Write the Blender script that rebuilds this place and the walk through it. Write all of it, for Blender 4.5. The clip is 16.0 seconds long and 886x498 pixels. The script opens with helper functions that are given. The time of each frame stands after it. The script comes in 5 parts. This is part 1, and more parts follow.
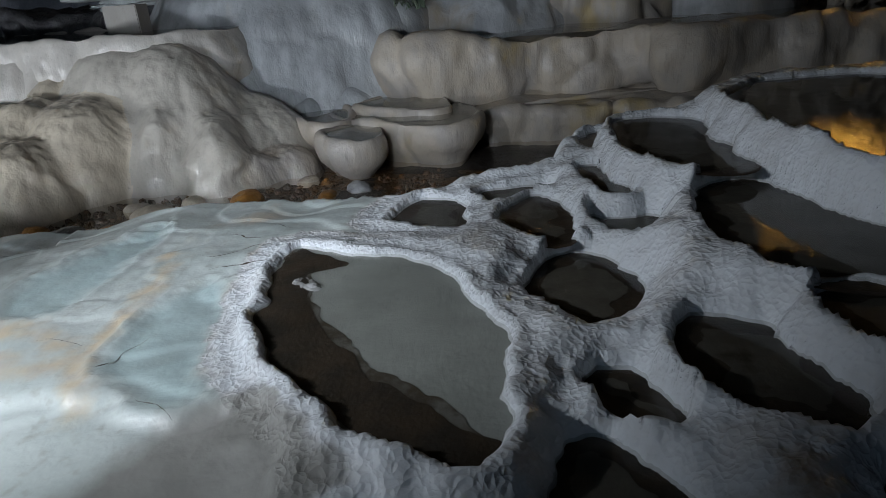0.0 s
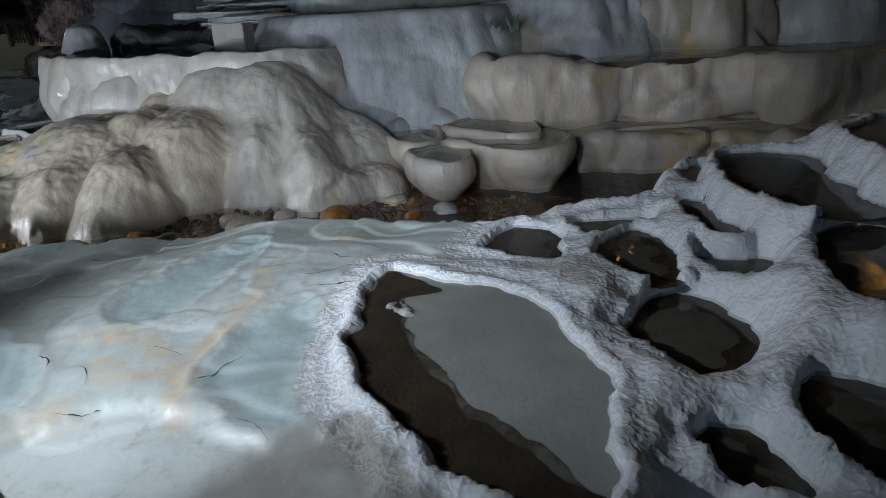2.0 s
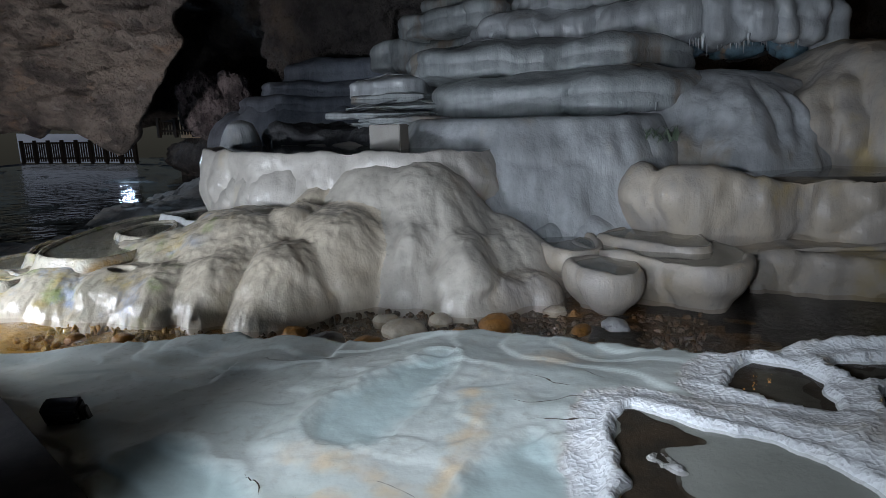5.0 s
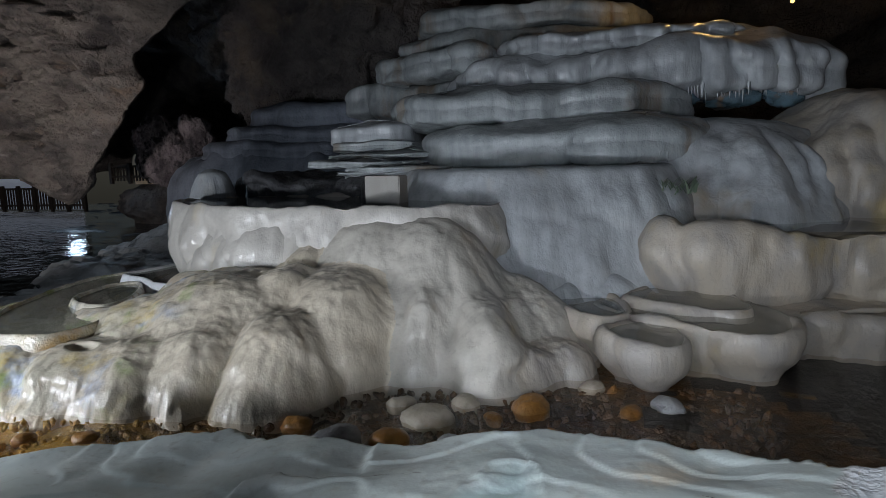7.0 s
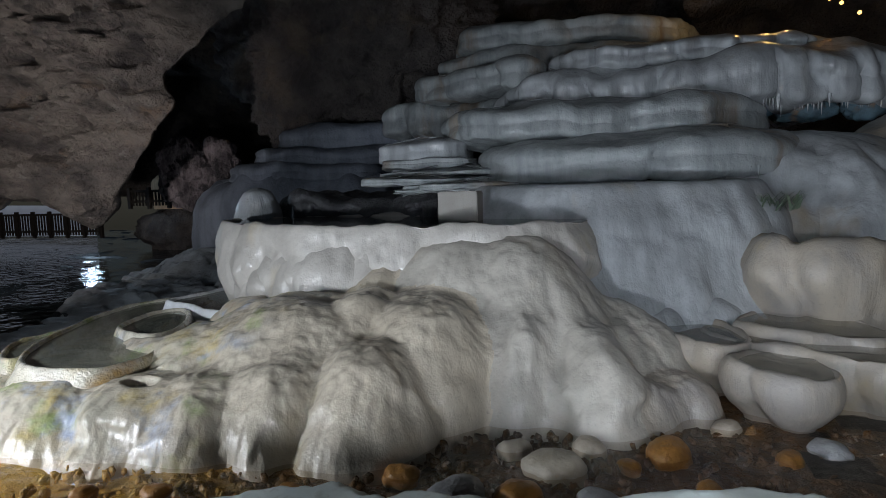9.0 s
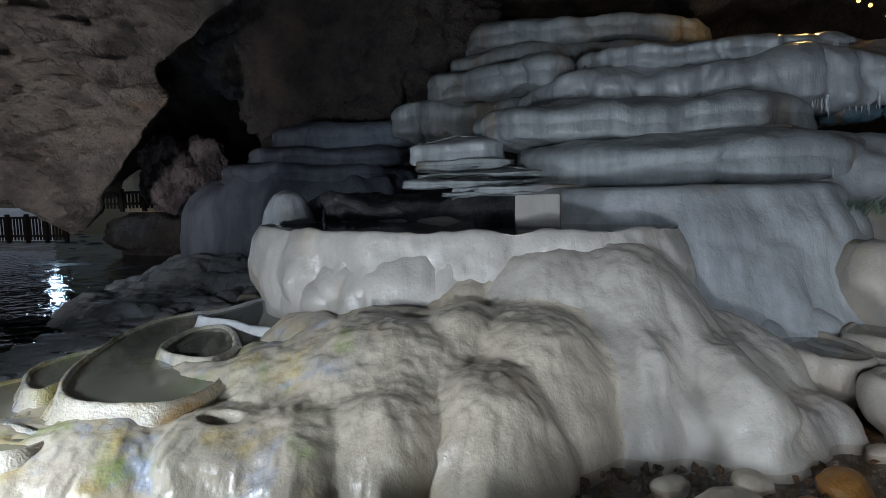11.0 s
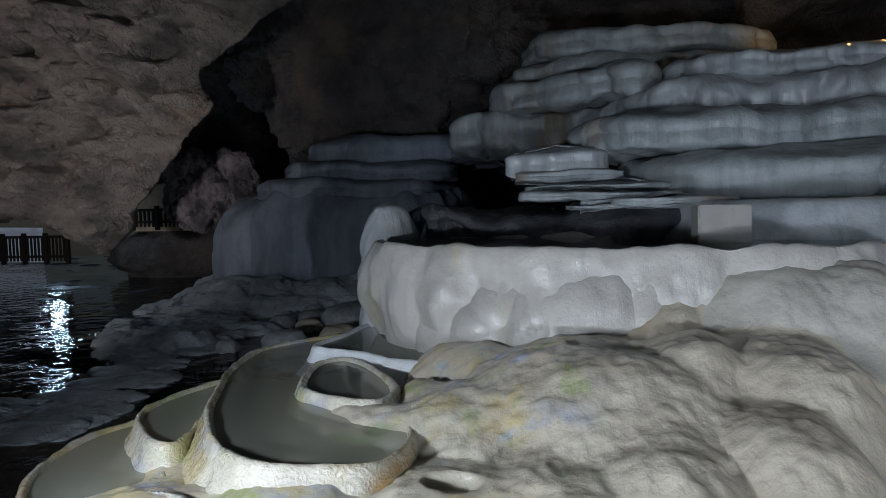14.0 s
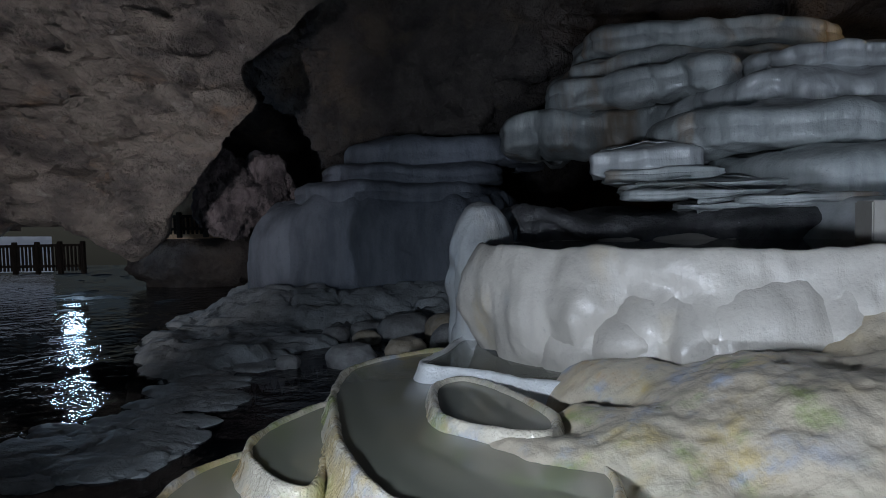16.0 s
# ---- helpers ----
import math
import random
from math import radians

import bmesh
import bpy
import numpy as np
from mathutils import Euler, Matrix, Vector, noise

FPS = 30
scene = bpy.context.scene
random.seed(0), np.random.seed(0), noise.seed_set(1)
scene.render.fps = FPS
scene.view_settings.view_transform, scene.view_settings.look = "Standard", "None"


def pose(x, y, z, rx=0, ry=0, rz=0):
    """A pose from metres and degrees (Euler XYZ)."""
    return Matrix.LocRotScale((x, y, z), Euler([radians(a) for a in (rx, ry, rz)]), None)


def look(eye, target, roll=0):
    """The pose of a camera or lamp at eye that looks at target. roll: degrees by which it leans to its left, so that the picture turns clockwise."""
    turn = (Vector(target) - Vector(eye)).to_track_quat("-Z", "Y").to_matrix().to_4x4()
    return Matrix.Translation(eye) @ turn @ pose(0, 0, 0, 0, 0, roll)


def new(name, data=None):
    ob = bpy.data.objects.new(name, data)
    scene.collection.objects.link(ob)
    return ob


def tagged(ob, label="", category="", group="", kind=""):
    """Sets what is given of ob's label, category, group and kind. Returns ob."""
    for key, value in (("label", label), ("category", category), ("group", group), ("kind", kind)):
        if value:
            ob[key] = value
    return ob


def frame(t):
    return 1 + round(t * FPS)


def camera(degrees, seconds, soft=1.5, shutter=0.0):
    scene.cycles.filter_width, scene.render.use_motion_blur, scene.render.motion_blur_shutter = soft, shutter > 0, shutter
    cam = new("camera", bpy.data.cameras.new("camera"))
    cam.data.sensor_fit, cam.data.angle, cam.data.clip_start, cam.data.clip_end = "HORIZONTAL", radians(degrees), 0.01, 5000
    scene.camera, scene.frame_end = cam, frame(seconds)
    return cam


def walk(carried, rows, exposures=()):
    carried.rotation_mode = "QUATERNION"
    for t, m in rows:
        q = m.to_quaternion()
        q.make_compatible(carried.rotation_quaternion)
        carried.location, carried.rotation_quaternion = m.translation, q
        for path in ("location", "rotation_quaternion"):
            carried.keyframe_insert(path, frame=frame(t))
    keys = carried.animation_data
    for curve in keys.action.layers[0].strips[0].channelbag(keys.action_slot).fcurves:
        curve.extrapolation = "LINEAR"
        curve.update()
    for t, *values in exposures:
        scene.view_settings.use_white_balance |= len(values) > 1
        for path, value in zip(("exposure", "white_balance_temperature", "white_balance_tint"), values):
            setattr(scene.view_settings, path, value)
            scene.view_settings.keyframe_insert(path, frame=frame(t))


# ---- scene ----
cam = camera(70.0, 16.0, soft=0.6)
PATH = [
    (0, (0.0, 0.0, 1.45), (-0.219, 1.827, 0.666), -4.1),
    (0.5, (-0.025, 0.011, 1.455), (-0.306, 1.838, 0.691), -4.1),
    (1, (-0.061, 0.029, 1.475), (-0.408, 1.854, 0.735), -3.6),
    (1.5, (-0.098, 0.048, 1.487), (-0.511, 1.867, 0.765), -3.4),
    (2, (-0.146, 0.067, 1.489), (-0.585, 1.881, 0.77), -3.3),
    (2.5, (-0.192, 0.077, 1.506), (-0.682, 1.882, 0.797), -3.3),
    (3, (-0.293, 0.08, 1.526), (-0.846, 1.875, 0.837), -2.2),
    (3.5, (-0.491, 0.083, 1.548), (-1.09, 1.88, 0.906), -2.6),
    (4, (-0.708, 0.108, 1.547), (-1.368, 1.911, 0.988), -2.9),
    (4.5, (-0.893, 0.147, 1.512), (-1.596, 1.958, 1.035), -2.0),
    (7, (-1.943, 0.832, 1.626), (-2.506, 2.729, 1.337), -1.4),
    (7.5, (-2.236, 0.897, 1.592), (-2.773, 2.807, 1.339), -2.0),
    (8, (-2.448, 0.997, 1.521), (-3.006, 2.904, 1.285), -1.8),
    (8.5, (-2.697, 1.133, 1.488), (-3.276, 3.036, 1.279), -1.6),
    (11, (-4.44, 1.53, 1.523), (-4.864, 3.475, 1.324), -1.4),
    (11.5, (-4.78, 1.669, 1.498), (-5.175, 3.622, 1.325), -1.0),
    (12, (-5.099, 1.76, 1.511), (-5.466, 3.719, 1.353), -0.9),
    (12.5, (-5.457, 1.774, 1.522), (-5.749, 3.747, 1.381), -1.9),
    (13, (-5.784, 1.873, 1.482), (-6.129, 3.837, 1.334), -1.5),
    (13.5, (-6.101, 1.986, 1.478), (-6.45, 3.952, 1.358), -1.9),
    (14, (-6.408, 2.096, 1.436), (-6.746, 4.063, 1.306), -1.2),
    (14.5, (-6.733, 2.178, 1.397), (-7.08, 4.142, 1.249), -2.0),
    (15, (-7.035, 2.356, 1.379), (-7.448, 4.308, 1.253), -1.5),
    (15.5, (-7.325, 2.533, 1.376), (-7.787, 4.475, 1.257), -0.8),
    (16, (-7.645, 2.647, 1.365), (-7.967, 4.619, 1.263), -1.4),
]
walk(cam, [(t, look(eye, target, roll)) for t, eye, target, roll in PATH], [(0, -0.14, 6450, 13), (2, -0.12, 6280, 13), (4.5, -0.05, 6300, 14), (8, -0.07, 6450, 14), (11, -0.13, 6250, 12), (13, -0.18, 6150, 12), (16, -0.18, 6050, 13)])

# ---- light ----
world = bpy.data.worlds.new("world")
world.use_nodes = True
scene.world = world
sky = world.node_tree.nodes.new("ShaderNodeTexSky")
sky.sky_type, sky.sun_disc, sky.sun_elevation, sky.sun_rotation = "NISHITA", False, radians(40), radians(200)
world.node_tree.links.new(sky.outputs[0], world.node_tree.nodes["Background"].inputs[0])
world.node_tree.nodes["Background"].inputs[1].default_value = 0.012


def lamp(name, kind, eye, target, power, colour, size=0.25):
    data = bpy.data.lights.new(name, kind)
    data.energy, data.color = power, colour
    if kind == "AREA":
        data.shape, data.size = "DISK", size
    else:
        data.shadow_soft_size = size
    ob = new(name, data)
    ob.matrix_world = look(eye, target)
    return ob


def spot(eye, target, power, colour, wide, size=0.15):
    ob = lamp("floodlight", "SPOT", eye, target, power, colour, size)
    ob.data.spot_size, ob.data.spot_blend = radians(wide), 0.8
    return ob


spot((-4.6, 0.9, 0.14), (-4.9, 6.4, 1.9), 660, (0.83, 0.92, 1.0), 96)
# added fill without a known fixture, brightens the mound's right-hand faces
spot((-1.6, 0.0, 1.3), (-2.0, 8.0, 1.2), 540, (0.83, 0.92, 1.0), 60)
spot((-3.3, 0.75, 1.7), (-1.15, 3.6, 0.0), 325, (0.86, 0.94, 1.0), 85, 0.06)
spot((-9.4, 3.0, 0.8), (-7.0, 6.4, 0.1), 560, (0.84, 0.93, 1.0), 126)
# unseen lamp, added on the left shore to light the hanging rock
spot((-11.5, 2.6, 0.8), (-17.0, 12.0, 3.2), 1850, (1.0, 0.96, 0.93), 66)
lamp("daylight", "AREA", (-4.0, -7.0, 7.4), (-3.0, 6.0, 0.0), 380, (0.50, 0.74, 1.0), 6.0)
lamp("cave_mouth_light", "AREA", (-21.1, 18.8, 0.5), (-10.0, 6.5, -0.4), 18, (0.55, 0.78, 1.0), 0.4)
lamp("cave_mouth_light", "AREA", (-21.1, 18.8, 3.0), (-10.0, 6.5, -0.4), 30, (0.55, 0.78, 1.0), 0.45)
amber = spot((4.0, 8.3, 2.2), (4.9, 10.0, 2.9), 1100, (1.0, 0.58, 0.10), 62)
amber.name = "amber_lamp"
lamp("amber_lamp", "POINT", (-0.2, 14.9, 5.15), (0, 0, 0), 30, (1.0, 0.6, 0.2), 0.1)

# ---- noise ----


def cell(i, j, k):
    h = (i * 374761393 + j * 668265263 + k * 2147483647) & 0xFFFFFFFF
    h = ((h ^ (h >> 13)) * 1274126177) & 0xFFFFFFFF
    return ((h ^ (h >> 16)) & 0xFFFF) / 32767.5 - 1.0


def vnoise(p):
    """Smooth noise from -1 to 1 at points p (n, 3)."""
    q = np.floor(p).astype(np.int64)
    f = p - q
    f = f * f * f * (f * (f * 6 - 15) + 10)
    out = 0.0
    for a in (0, 1):
        for b in (0, 1):
            for c in (0, 1):
                w = (f[..., 0] if a else 1 - f[..., 0]) * (f[..., 1] if b else 1 - f[..., 1]) * (f[..., 2] if c else 1 - f[..., 2])
                out = out + w * cell(q[..., 0] + a, q[..., 1] + b, q[..., 2] + c)
    return out


def fbm(p, octaves=4, gain=0.5):
    out, amp = 0.0, 1.0
    for n in range(octaves):
        out = out + amp * vnoise(p * 2.03 ** n + 17.3 * n)
        amp *= gain
    return out


def smooth(a, b, x):
    t = np.clip((x - a) / (b - a), 0, 1)
    return t * t * (3 - 2 * t)


# ---- materials ----


def material(name, base, second, stain=None, stain_scale=0.8, stain_at=0.55, scale=3.0, streak=1.0, rough=(0.3, 0.6),
             bumps=((60, 0.004), (9, 0.02)), pits=0.0, coat=0.0, metal=0.0, extra=()):
    m = bpy.data.materials.new(name)
    m.use_nodes = True
    nt = m.node_tree
    bsdf = nt.nodes["Principled BSDF"]
    link = nt.links.new

    def node(kind, **values):
        n = nt.nodes.new(kind)
        for key, value in values.items():
            n.inputs[key].default_value = value
        return n

    geo = nt.nodes.new("ShaderNodeNewGeometry")

    def coords(sz):
        mp = node("ShaderNodeMapping")
        mp.inputs["Scale"].default_value = (1, 1, sz)
        link(geo.outputs["Position"], mp.inputs["Vector"])
        return mp.outputs[0]

    flat, drawn = coords(1.0), coords(streak)

    def ramp(source, low, high):
        r = node("ShaderNodeMapRange")
        r.interpolation_type = "SMOOTHSTEP"
        r.inputs["From Min"].default_value, r.inputs["From Max"].default_value = low, high
        link(source, r.inputs["Value"])
        return r.outputs[0]

    def noisy(vec, size, detail=6.0, roughness=0.6):
        n = node("ShaderNodeTexNoise", Scale=size, Detail=detail, Roughness=roughness)
        link(vec, n.inputs["Vector"])
        return n.outputs[0]

    def mix(fac, a, b):
        x = nt.nodes.new("ShaderNodeMix")
        x.data_type = "RGBA"
        link(fac, x.inputs[0])
        for value, port in ((a, x.inputs[6]), (b, x.inputs[7])):
            if isinstance(value, tuple):
                port.default_value = (*value, 1)
            else:
                link(value, port)
        return x.outputs[2]

    colour = mix(ramp(noisy(drawn, scale), 0.35, 0.68), base, second)
    fine = noisy(flat, scale * 9, 4.0)
    colour = mix(ramp(fine, 0.57, 0.9), colour, tuple(0.72 * c for c in second))
    if stain:
        colour = mix(ramp(noisy(drawn, stain_scale, 5.0), stain_at, stain_at + 0.13), colour, stain)
    for n, (tint, size, low, *run) in enumerate(extra):
        mp = node("ShaderNodeMapping")
        mp.inputs["Location"].default_value = (3.1 + 5 * n, 7.7 * n, 1.3)
        link(geo.outputs["Position"], mp.inputs["Vector"])
        amount = ramp(noisy(mp.outputs[0], size, 7.0), low - 0.03, low + 0.16)
        if run:
            xyz = nt.nodes.new("ShaderNodeSeparateXYZ")
            link(geo.outputs["Position"], xyz.inputs[0])
            times = nt.nodes.new("ShaderNodeMath")
            times.operation = "MULTIPLY"
            link(amount, times.inputs[0])
            link(ramp(xyz.outputs[0], *run), times.inputs[1])
            amount = times.outputs[0]
        colour = mix(amount, colour, tint)
    link(colour, bsdf.inputs["Base Color"])
    rr = node("ShaderNodeMapRange")
    rr.inputs["From Min"].default_value, rr.inputs["From Max"].default_value = 0.3, 0.7
    rr.inputs["To Min"].default_value, rr.inputs["To Max"].default_value = rough
    link(noisy(flat, 5.0), rr.inputs["Value"])
    link(rr.outputs[0], bsdf.inputs["Roughness"])
    bsdf.inputs["Metallic"].default_value = metal
    bsdf.inputs["Coat Weight"].default_value = coat
    bsdf.inputs["Coat Roughness"].default_value = 0.16
    last = None
    for size, depth, *run in bumps:
        b = node("ShaderNodeBump", Strength=1.0, Distance=depth)
        link(noisy(coords(run[0]) if run else flat, size, 4.0), b.inputs["Height"])
        if last:
            link(last, b.inputs["Normal"])
        last = b.outputs[0]
    if pits:
        v = node("ShaderNodeTexVoronoi", Scale=38.0)
        warp = node("ShaderNodeVectorMath")
        link(flat, warp.inputs[0])
        wob = node("ShaderNodeTexNoise", Scale=14.0)
        link(flat, wob.inputs["Vector"])
        sc = node("ShaderNodeVectorMath")
        sc.operation = "SCALE"
        sc.inputs["Scale"].default_value = 0.06
        link(wob.outputs[1], sc.inputs[0])
        link(sc.outputs[0], warp.inputs[1])
        link(warp.outputs[0], v.inputs["Vector"])
        b = node("ShaderNodeBump", Strength=1.0, Distance=pits)
        link(v.outputs[0], b.inputs["Height"])
        link(last, b.inputs["Normal"])
        last = b.outputs[0]
    if last:
        link(last, bsdf.inputs["Normal"])
        if coat:
            link(last, bsdf.inputs["Coat Normal"])
    return m


def floor_material():
    """Travertine floor: rim, crust, sheet, teal hollow, tan stain and grey bed, told apart by the floor's own attributes."""
    m = bpy.data.materials.new("travertine_floor")
    m.use_nodes = True
    nt = m.node_tree
    bsdf = nt.nodes["Principled BSDF"]
    link = nt.links.new
    geo = nt.nodes.new("ShaderNodeNewGeometry")

    def noisy(size, detail=5.0):
        n = nt.nodes.new("ShaderNodeTexNoise")
        n.inputs["Scale"].default_value, n.inputs["Detail"].default_value = size, detail
        link(geo.outputs["Position"], n.inputs["Vector"])
        return n.outputs[0]

    def ramp(source, low, high, to=(0.0, 1.0)):
        r = nt.nodes.new("ShaderNodeMapRange")
        r.interpolation_type = "SMOOTHSTEP"
        r.inputs["From Min"].default_value, r.inputs["From Max"].default_value = low, high
        r.inputs["To Min"].default_value, r.inputs["To Max"].default_value = to
        link(source, r.inputs["Value"])
        return r.outputs[0]

    def sums(kind, a, b, c=0.0):
        n = nt.nodes.new("ShaderNodeMath")
        n.operation = kind
        for value, port in zip((a, b, c), n.inputs):
            if isinstance(value, float):
                port.default_value = value
            else:
                link(value, port)
        return n.outputs[0]

    def mix(fac, a, b):
        x = nt.nodes.new("ShaderNodeMix")
        x.data_type = "RGBA"
        link(fac, x.inputs[0])
        for value, port in ((a, x.inputs[6]), (b, x.inputs[7])):
            if isinstance(value, tuple):
                port.default_value = (*value, 1)
            else:
                link(value, port)
        return x.outputs[2]

    def field(name, size, amount, low, high):
        a = nt.nodes.new("ShaderNodeAttribute")
        a.attribute_name = name
        shift = sums("MULTIPLY_ADD", noisy(size), amount, -0.5 * amount)
        return ramp(sums("ADD", a.outputs["Fac"], shift), low, high)

    is_open = field("sheet", 16.0, 0.5, 0.35, 0.65)
    sheet = mix(ramp(noisy(1.6), 0.35, 0.65), (0.62, 0.67, 0.65), (0.50, 0.56, 0.54))
    sheet = mix(ramp(noisy(0.9), 0.58, 0.72), sheet, (0.60, 0.53, 0.42))
    sheet = mix(ramp(noisy(14.0), 0.52, 0.75), sheet, (0.47, 0.50, 0.47))
    teal = mix(ramp(noisy(4.0), 0.4, 0.65), (0.50, 0.62, 0.62), (0.44, 0.54, 0.54))
    sheet = mix(field("hollow", 5.0, 0.16, 0.05, -0.12), sheet, teal)
    tan = mix(ramp(noisy(7.0), 0.4, 0.65), (0.64, 0.54, 0.39), (0.60, 0.55, 0.47))
    sheet = mix(field("stained", 6.0, 0.26, 0.12, -0.03), sheet, tan)
    rim = mix(ramp(noisy(5.0), 0.4, 0.7), (0.80, 0.835, 0.87), (0.70, 0.72, 0.74))
    crust = mix(ramp(noisy(6.0), 0.35, 0.65), (0.68, 0.68, 0.68), (0.49, 0.475, 0.455))
    crust = mix(ramp(noisy(2.2), 0.53, 0.66), crust, (0.36, 0.29, 0.22))
    crust = mix(ramp(noisy(60.0, 3.0), 0.5, 0.7), crust, (0.46, 0.45, 0.43))
    colour = mix(is_open, mix(field("pool", 8.0, 0.22, 0.12, 0.28), rim, crust), sheet)
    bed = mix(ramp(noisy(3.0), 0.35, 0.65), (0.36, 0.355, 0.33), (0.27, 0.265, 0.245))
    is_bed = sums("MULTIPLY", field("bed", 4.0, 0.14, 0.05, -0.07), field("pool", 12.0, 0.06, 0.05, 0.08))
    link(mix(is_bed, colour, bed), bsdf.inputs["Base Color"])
    link(ramp(is_open, 0.0, 1.0, (0.6, 0.5)), bsdf.inputs["Roughness"])
    bsdf.inputs["Coat Weight"].default_value, bsdf.inputs["Coat Roughness"].default_value = 0.12, 0.25
    v = nt.nodes.new("ShaderNodeTexVoronoi")
    v.inputs["Scale"].default_value = 34.0
    warp = nt.nodes.new("ShaderNodeTexNoise")
    warp.inputs["Scale"].default_value = 12.0
    link(geo.outputs["Position"], warp.inputs["Vector"])
    push = nt.nodes.new("ShaderNodeVectorMath")
    push.operation = "MULTIPLY_ADD"
    push.inputs[1].default_value = (0.07, 0.07, 0.07)
    link(warp.outputs[1], push.inputs[0])
    link(geo.outputs["Position"], push.inputs[2])
    link(push.outputs[0], v.inputs["Vector"])
    dry = ramp(is_open, 0.0, 1.0, (1.0, 0.08))
    last = None
    for height, depth, by in ((noisy(7.0), 0.004, None), (noisy(36.0, 2.0), 0.0012, None), (v.outputs[0], 0.007, dry), (noisy(90.0, 2.0), 0.0010, dry)):
        b = nt.nodes.new("ShaderNodeBump")
        b.inputs["Distance"].default_value = depth
        if by:
            link(by, b.inputs["Strength"])
        link(height, b.inputs["Height"])
        if last:
            link(last, b.inputs["Normal"])
        last = b.outputs[0]
    link(last, bsdf.inputs["Normal"])
    return m


def water_material(name, tint, ripple=0.0008, size=14.0, rough=0.02, clear=0.75):
    """Still cave water: a tinted see-through body under a Fresnel gloss."""
    m = bpy.data.materials.new(name)
    m.use_nodes = True
    nt = m.node_tree
    nt.nodes.clear()
    out = nt.nodes.new("ShaderNodeOutputMaterial")
    body = nt.nodes.new("ShaderNodeMixShader")
    clearer = nt.nodes.new("ShaderNodeBsdfTransparent")
    clearer.inputs[0].default_value = (*[min(1, 0.72 + 2 * c) for c in tint], 1)
    murk = nt.nodes.new("ShaderNodeBsdfDiffuse")
    murk.inputs[0].default_value = (*tint, 1)
    body.inputs[0].default_value = clear
    gloss = nt.nodes.new("ShaderNodeBsdfGlossy")
    gloss.inputs["Roughness"].default_value = rough
    fres = nt.nodes.new("ShaderNodeFresnel")
    fres.inputs[0].default_value = 1.33
    top = nt.nodes.new("ShaderNodeMixShader")
    noise_ = nt.nodes.new("ShaderNodeTexNoise")
    noise_.inputs["Scale"].default_value, noise_.inputs["Detail"].default_value = size, 3
    geo = nt.nodes.new("ShaderNodeNewGeometry")
    bump = nt.nodes.new("ShaderNodeBump")
    bump.inputs["Distance"].default_value = ripple
    broad = nt.nodes.new("ShaderNodeTexNoise")
    broad.inputs["Scale"].default_value, broad.inputs["Detail"].default_value = size * 0.3, 2
    gust = nt.nodes.new("ShaderNodeMapRange")
    gust.inputs["From Min"].default_value, gust.inputs["From Max"].default_value = 0.42, 0.58
    gust.inputs["To Min"].default_value, gust.inputs["To Max"].default_value = 0.25, 1.0
    link = nt.links.new
    link(geo.outputs["Position"], noise_.inputs["Vector"])
    link(noise_.outputs[0], bump.inputs["Height"])
    link(geo.outputs["Position"], broad.inputs["Vector"])
    link(broad.outputs[0], gust.inputs["Value"])
    link(gust.outputs[0], bump.inputs["Strength"])
    link(bump.outputs[0], gloss.inputs["Normal"])
    link(bump.outputs[0], fres.inputs["Normal"])
    link(murk.outputs[0], body.inputs[1])
    link(clearer.outputs[0], body.inputs[2])
    link(fres.outputs[0], top.inputs[0])
    link(body.outputs[0], top.inputs[1])
    link(gloss.outputs[0], top.inputs[2])
    link(top.outputs[0], out.inputs[0])
    return m


def glow(name, colour, strength):
    m = bpy.data.materials.new(name)
    m.use_nodes = True
    b = m.node_tree.nodes["Principled BSDF"]
    b.inputs["Base Color"].default_value = (*colour, 1)
    b.inputs["Emission Color"].default_value = (*colour, 1)
    b.inputs["Emission Strength"].default_value = strength
    return m


RIM = material("white_travertine", (0.80, 0.82, 0.84), (0.68, 0.69, 0.70), (0.44, 0.35, 0.26), 2.2, 0.62, 4.0, 1.0, (0.35, 0.7), ((45, 0.004), (120, 0.0015)), 0.006)
FLOOR = floor_material()
CRUST = material("grey_travertine_crust", (0.72, 0.73, 0.74), (0.56, 0.56, 0.55), (0.34, 0.26, 0.19), 1.8, 0.60, 6.0, 1.0, (0.35, 0.7), ((40, 0.005), (120, 0.0015)), 0.008)
FLOW = material("grey_flowstone", (0.58, 0.54, 0.475), (0.45, 0.42, 0.365), (0.46, 0.39, 0.29), 0.7, 0.58, 2.5, 0.35, (0.32, 0.55), ((26, 0.0032), (7, 0.012), (13, 0.006, 0.15), (70, 0.0008)), 0.0, 0.32)
CREAM = material("cream_flowstone", (0.58, 0.545, 0.495), (0.46, 0.43, 0.39), (0.50, 0.42, 0.29), 0.8, 0.60, 2.5, 0.35, (0.30, 0.55), ((26, 0.0035), (7, 0.012), (14, 0.006, 0.16), (70, 0.0008)), 0.0, 0.32)
VEIL = material("pale_veil_flowstone", (0.52, 0.545, 0.56), (0.39, 0.405, 0.42), (0.42, 0.36, 0.28), 0.7, 0.58, 5.0, 0.12, (0.25, 0.5), ((35, 0.0018), (6, 0.012), (12, 0.012, 0.08)), 0.0, 0.6)
TAN = material("tan_flowstone", (0.48, 0.42, 0.34), (0.38, 0.35, 0.32), (0.47, 0.37, 0.20), 0.7, 0.56, 2.0, 0.6, (0.38, 0.62), ((35, 0.0022), (6, 0.012), (12, 0.012, 0.12)), 0.0, 0.15)
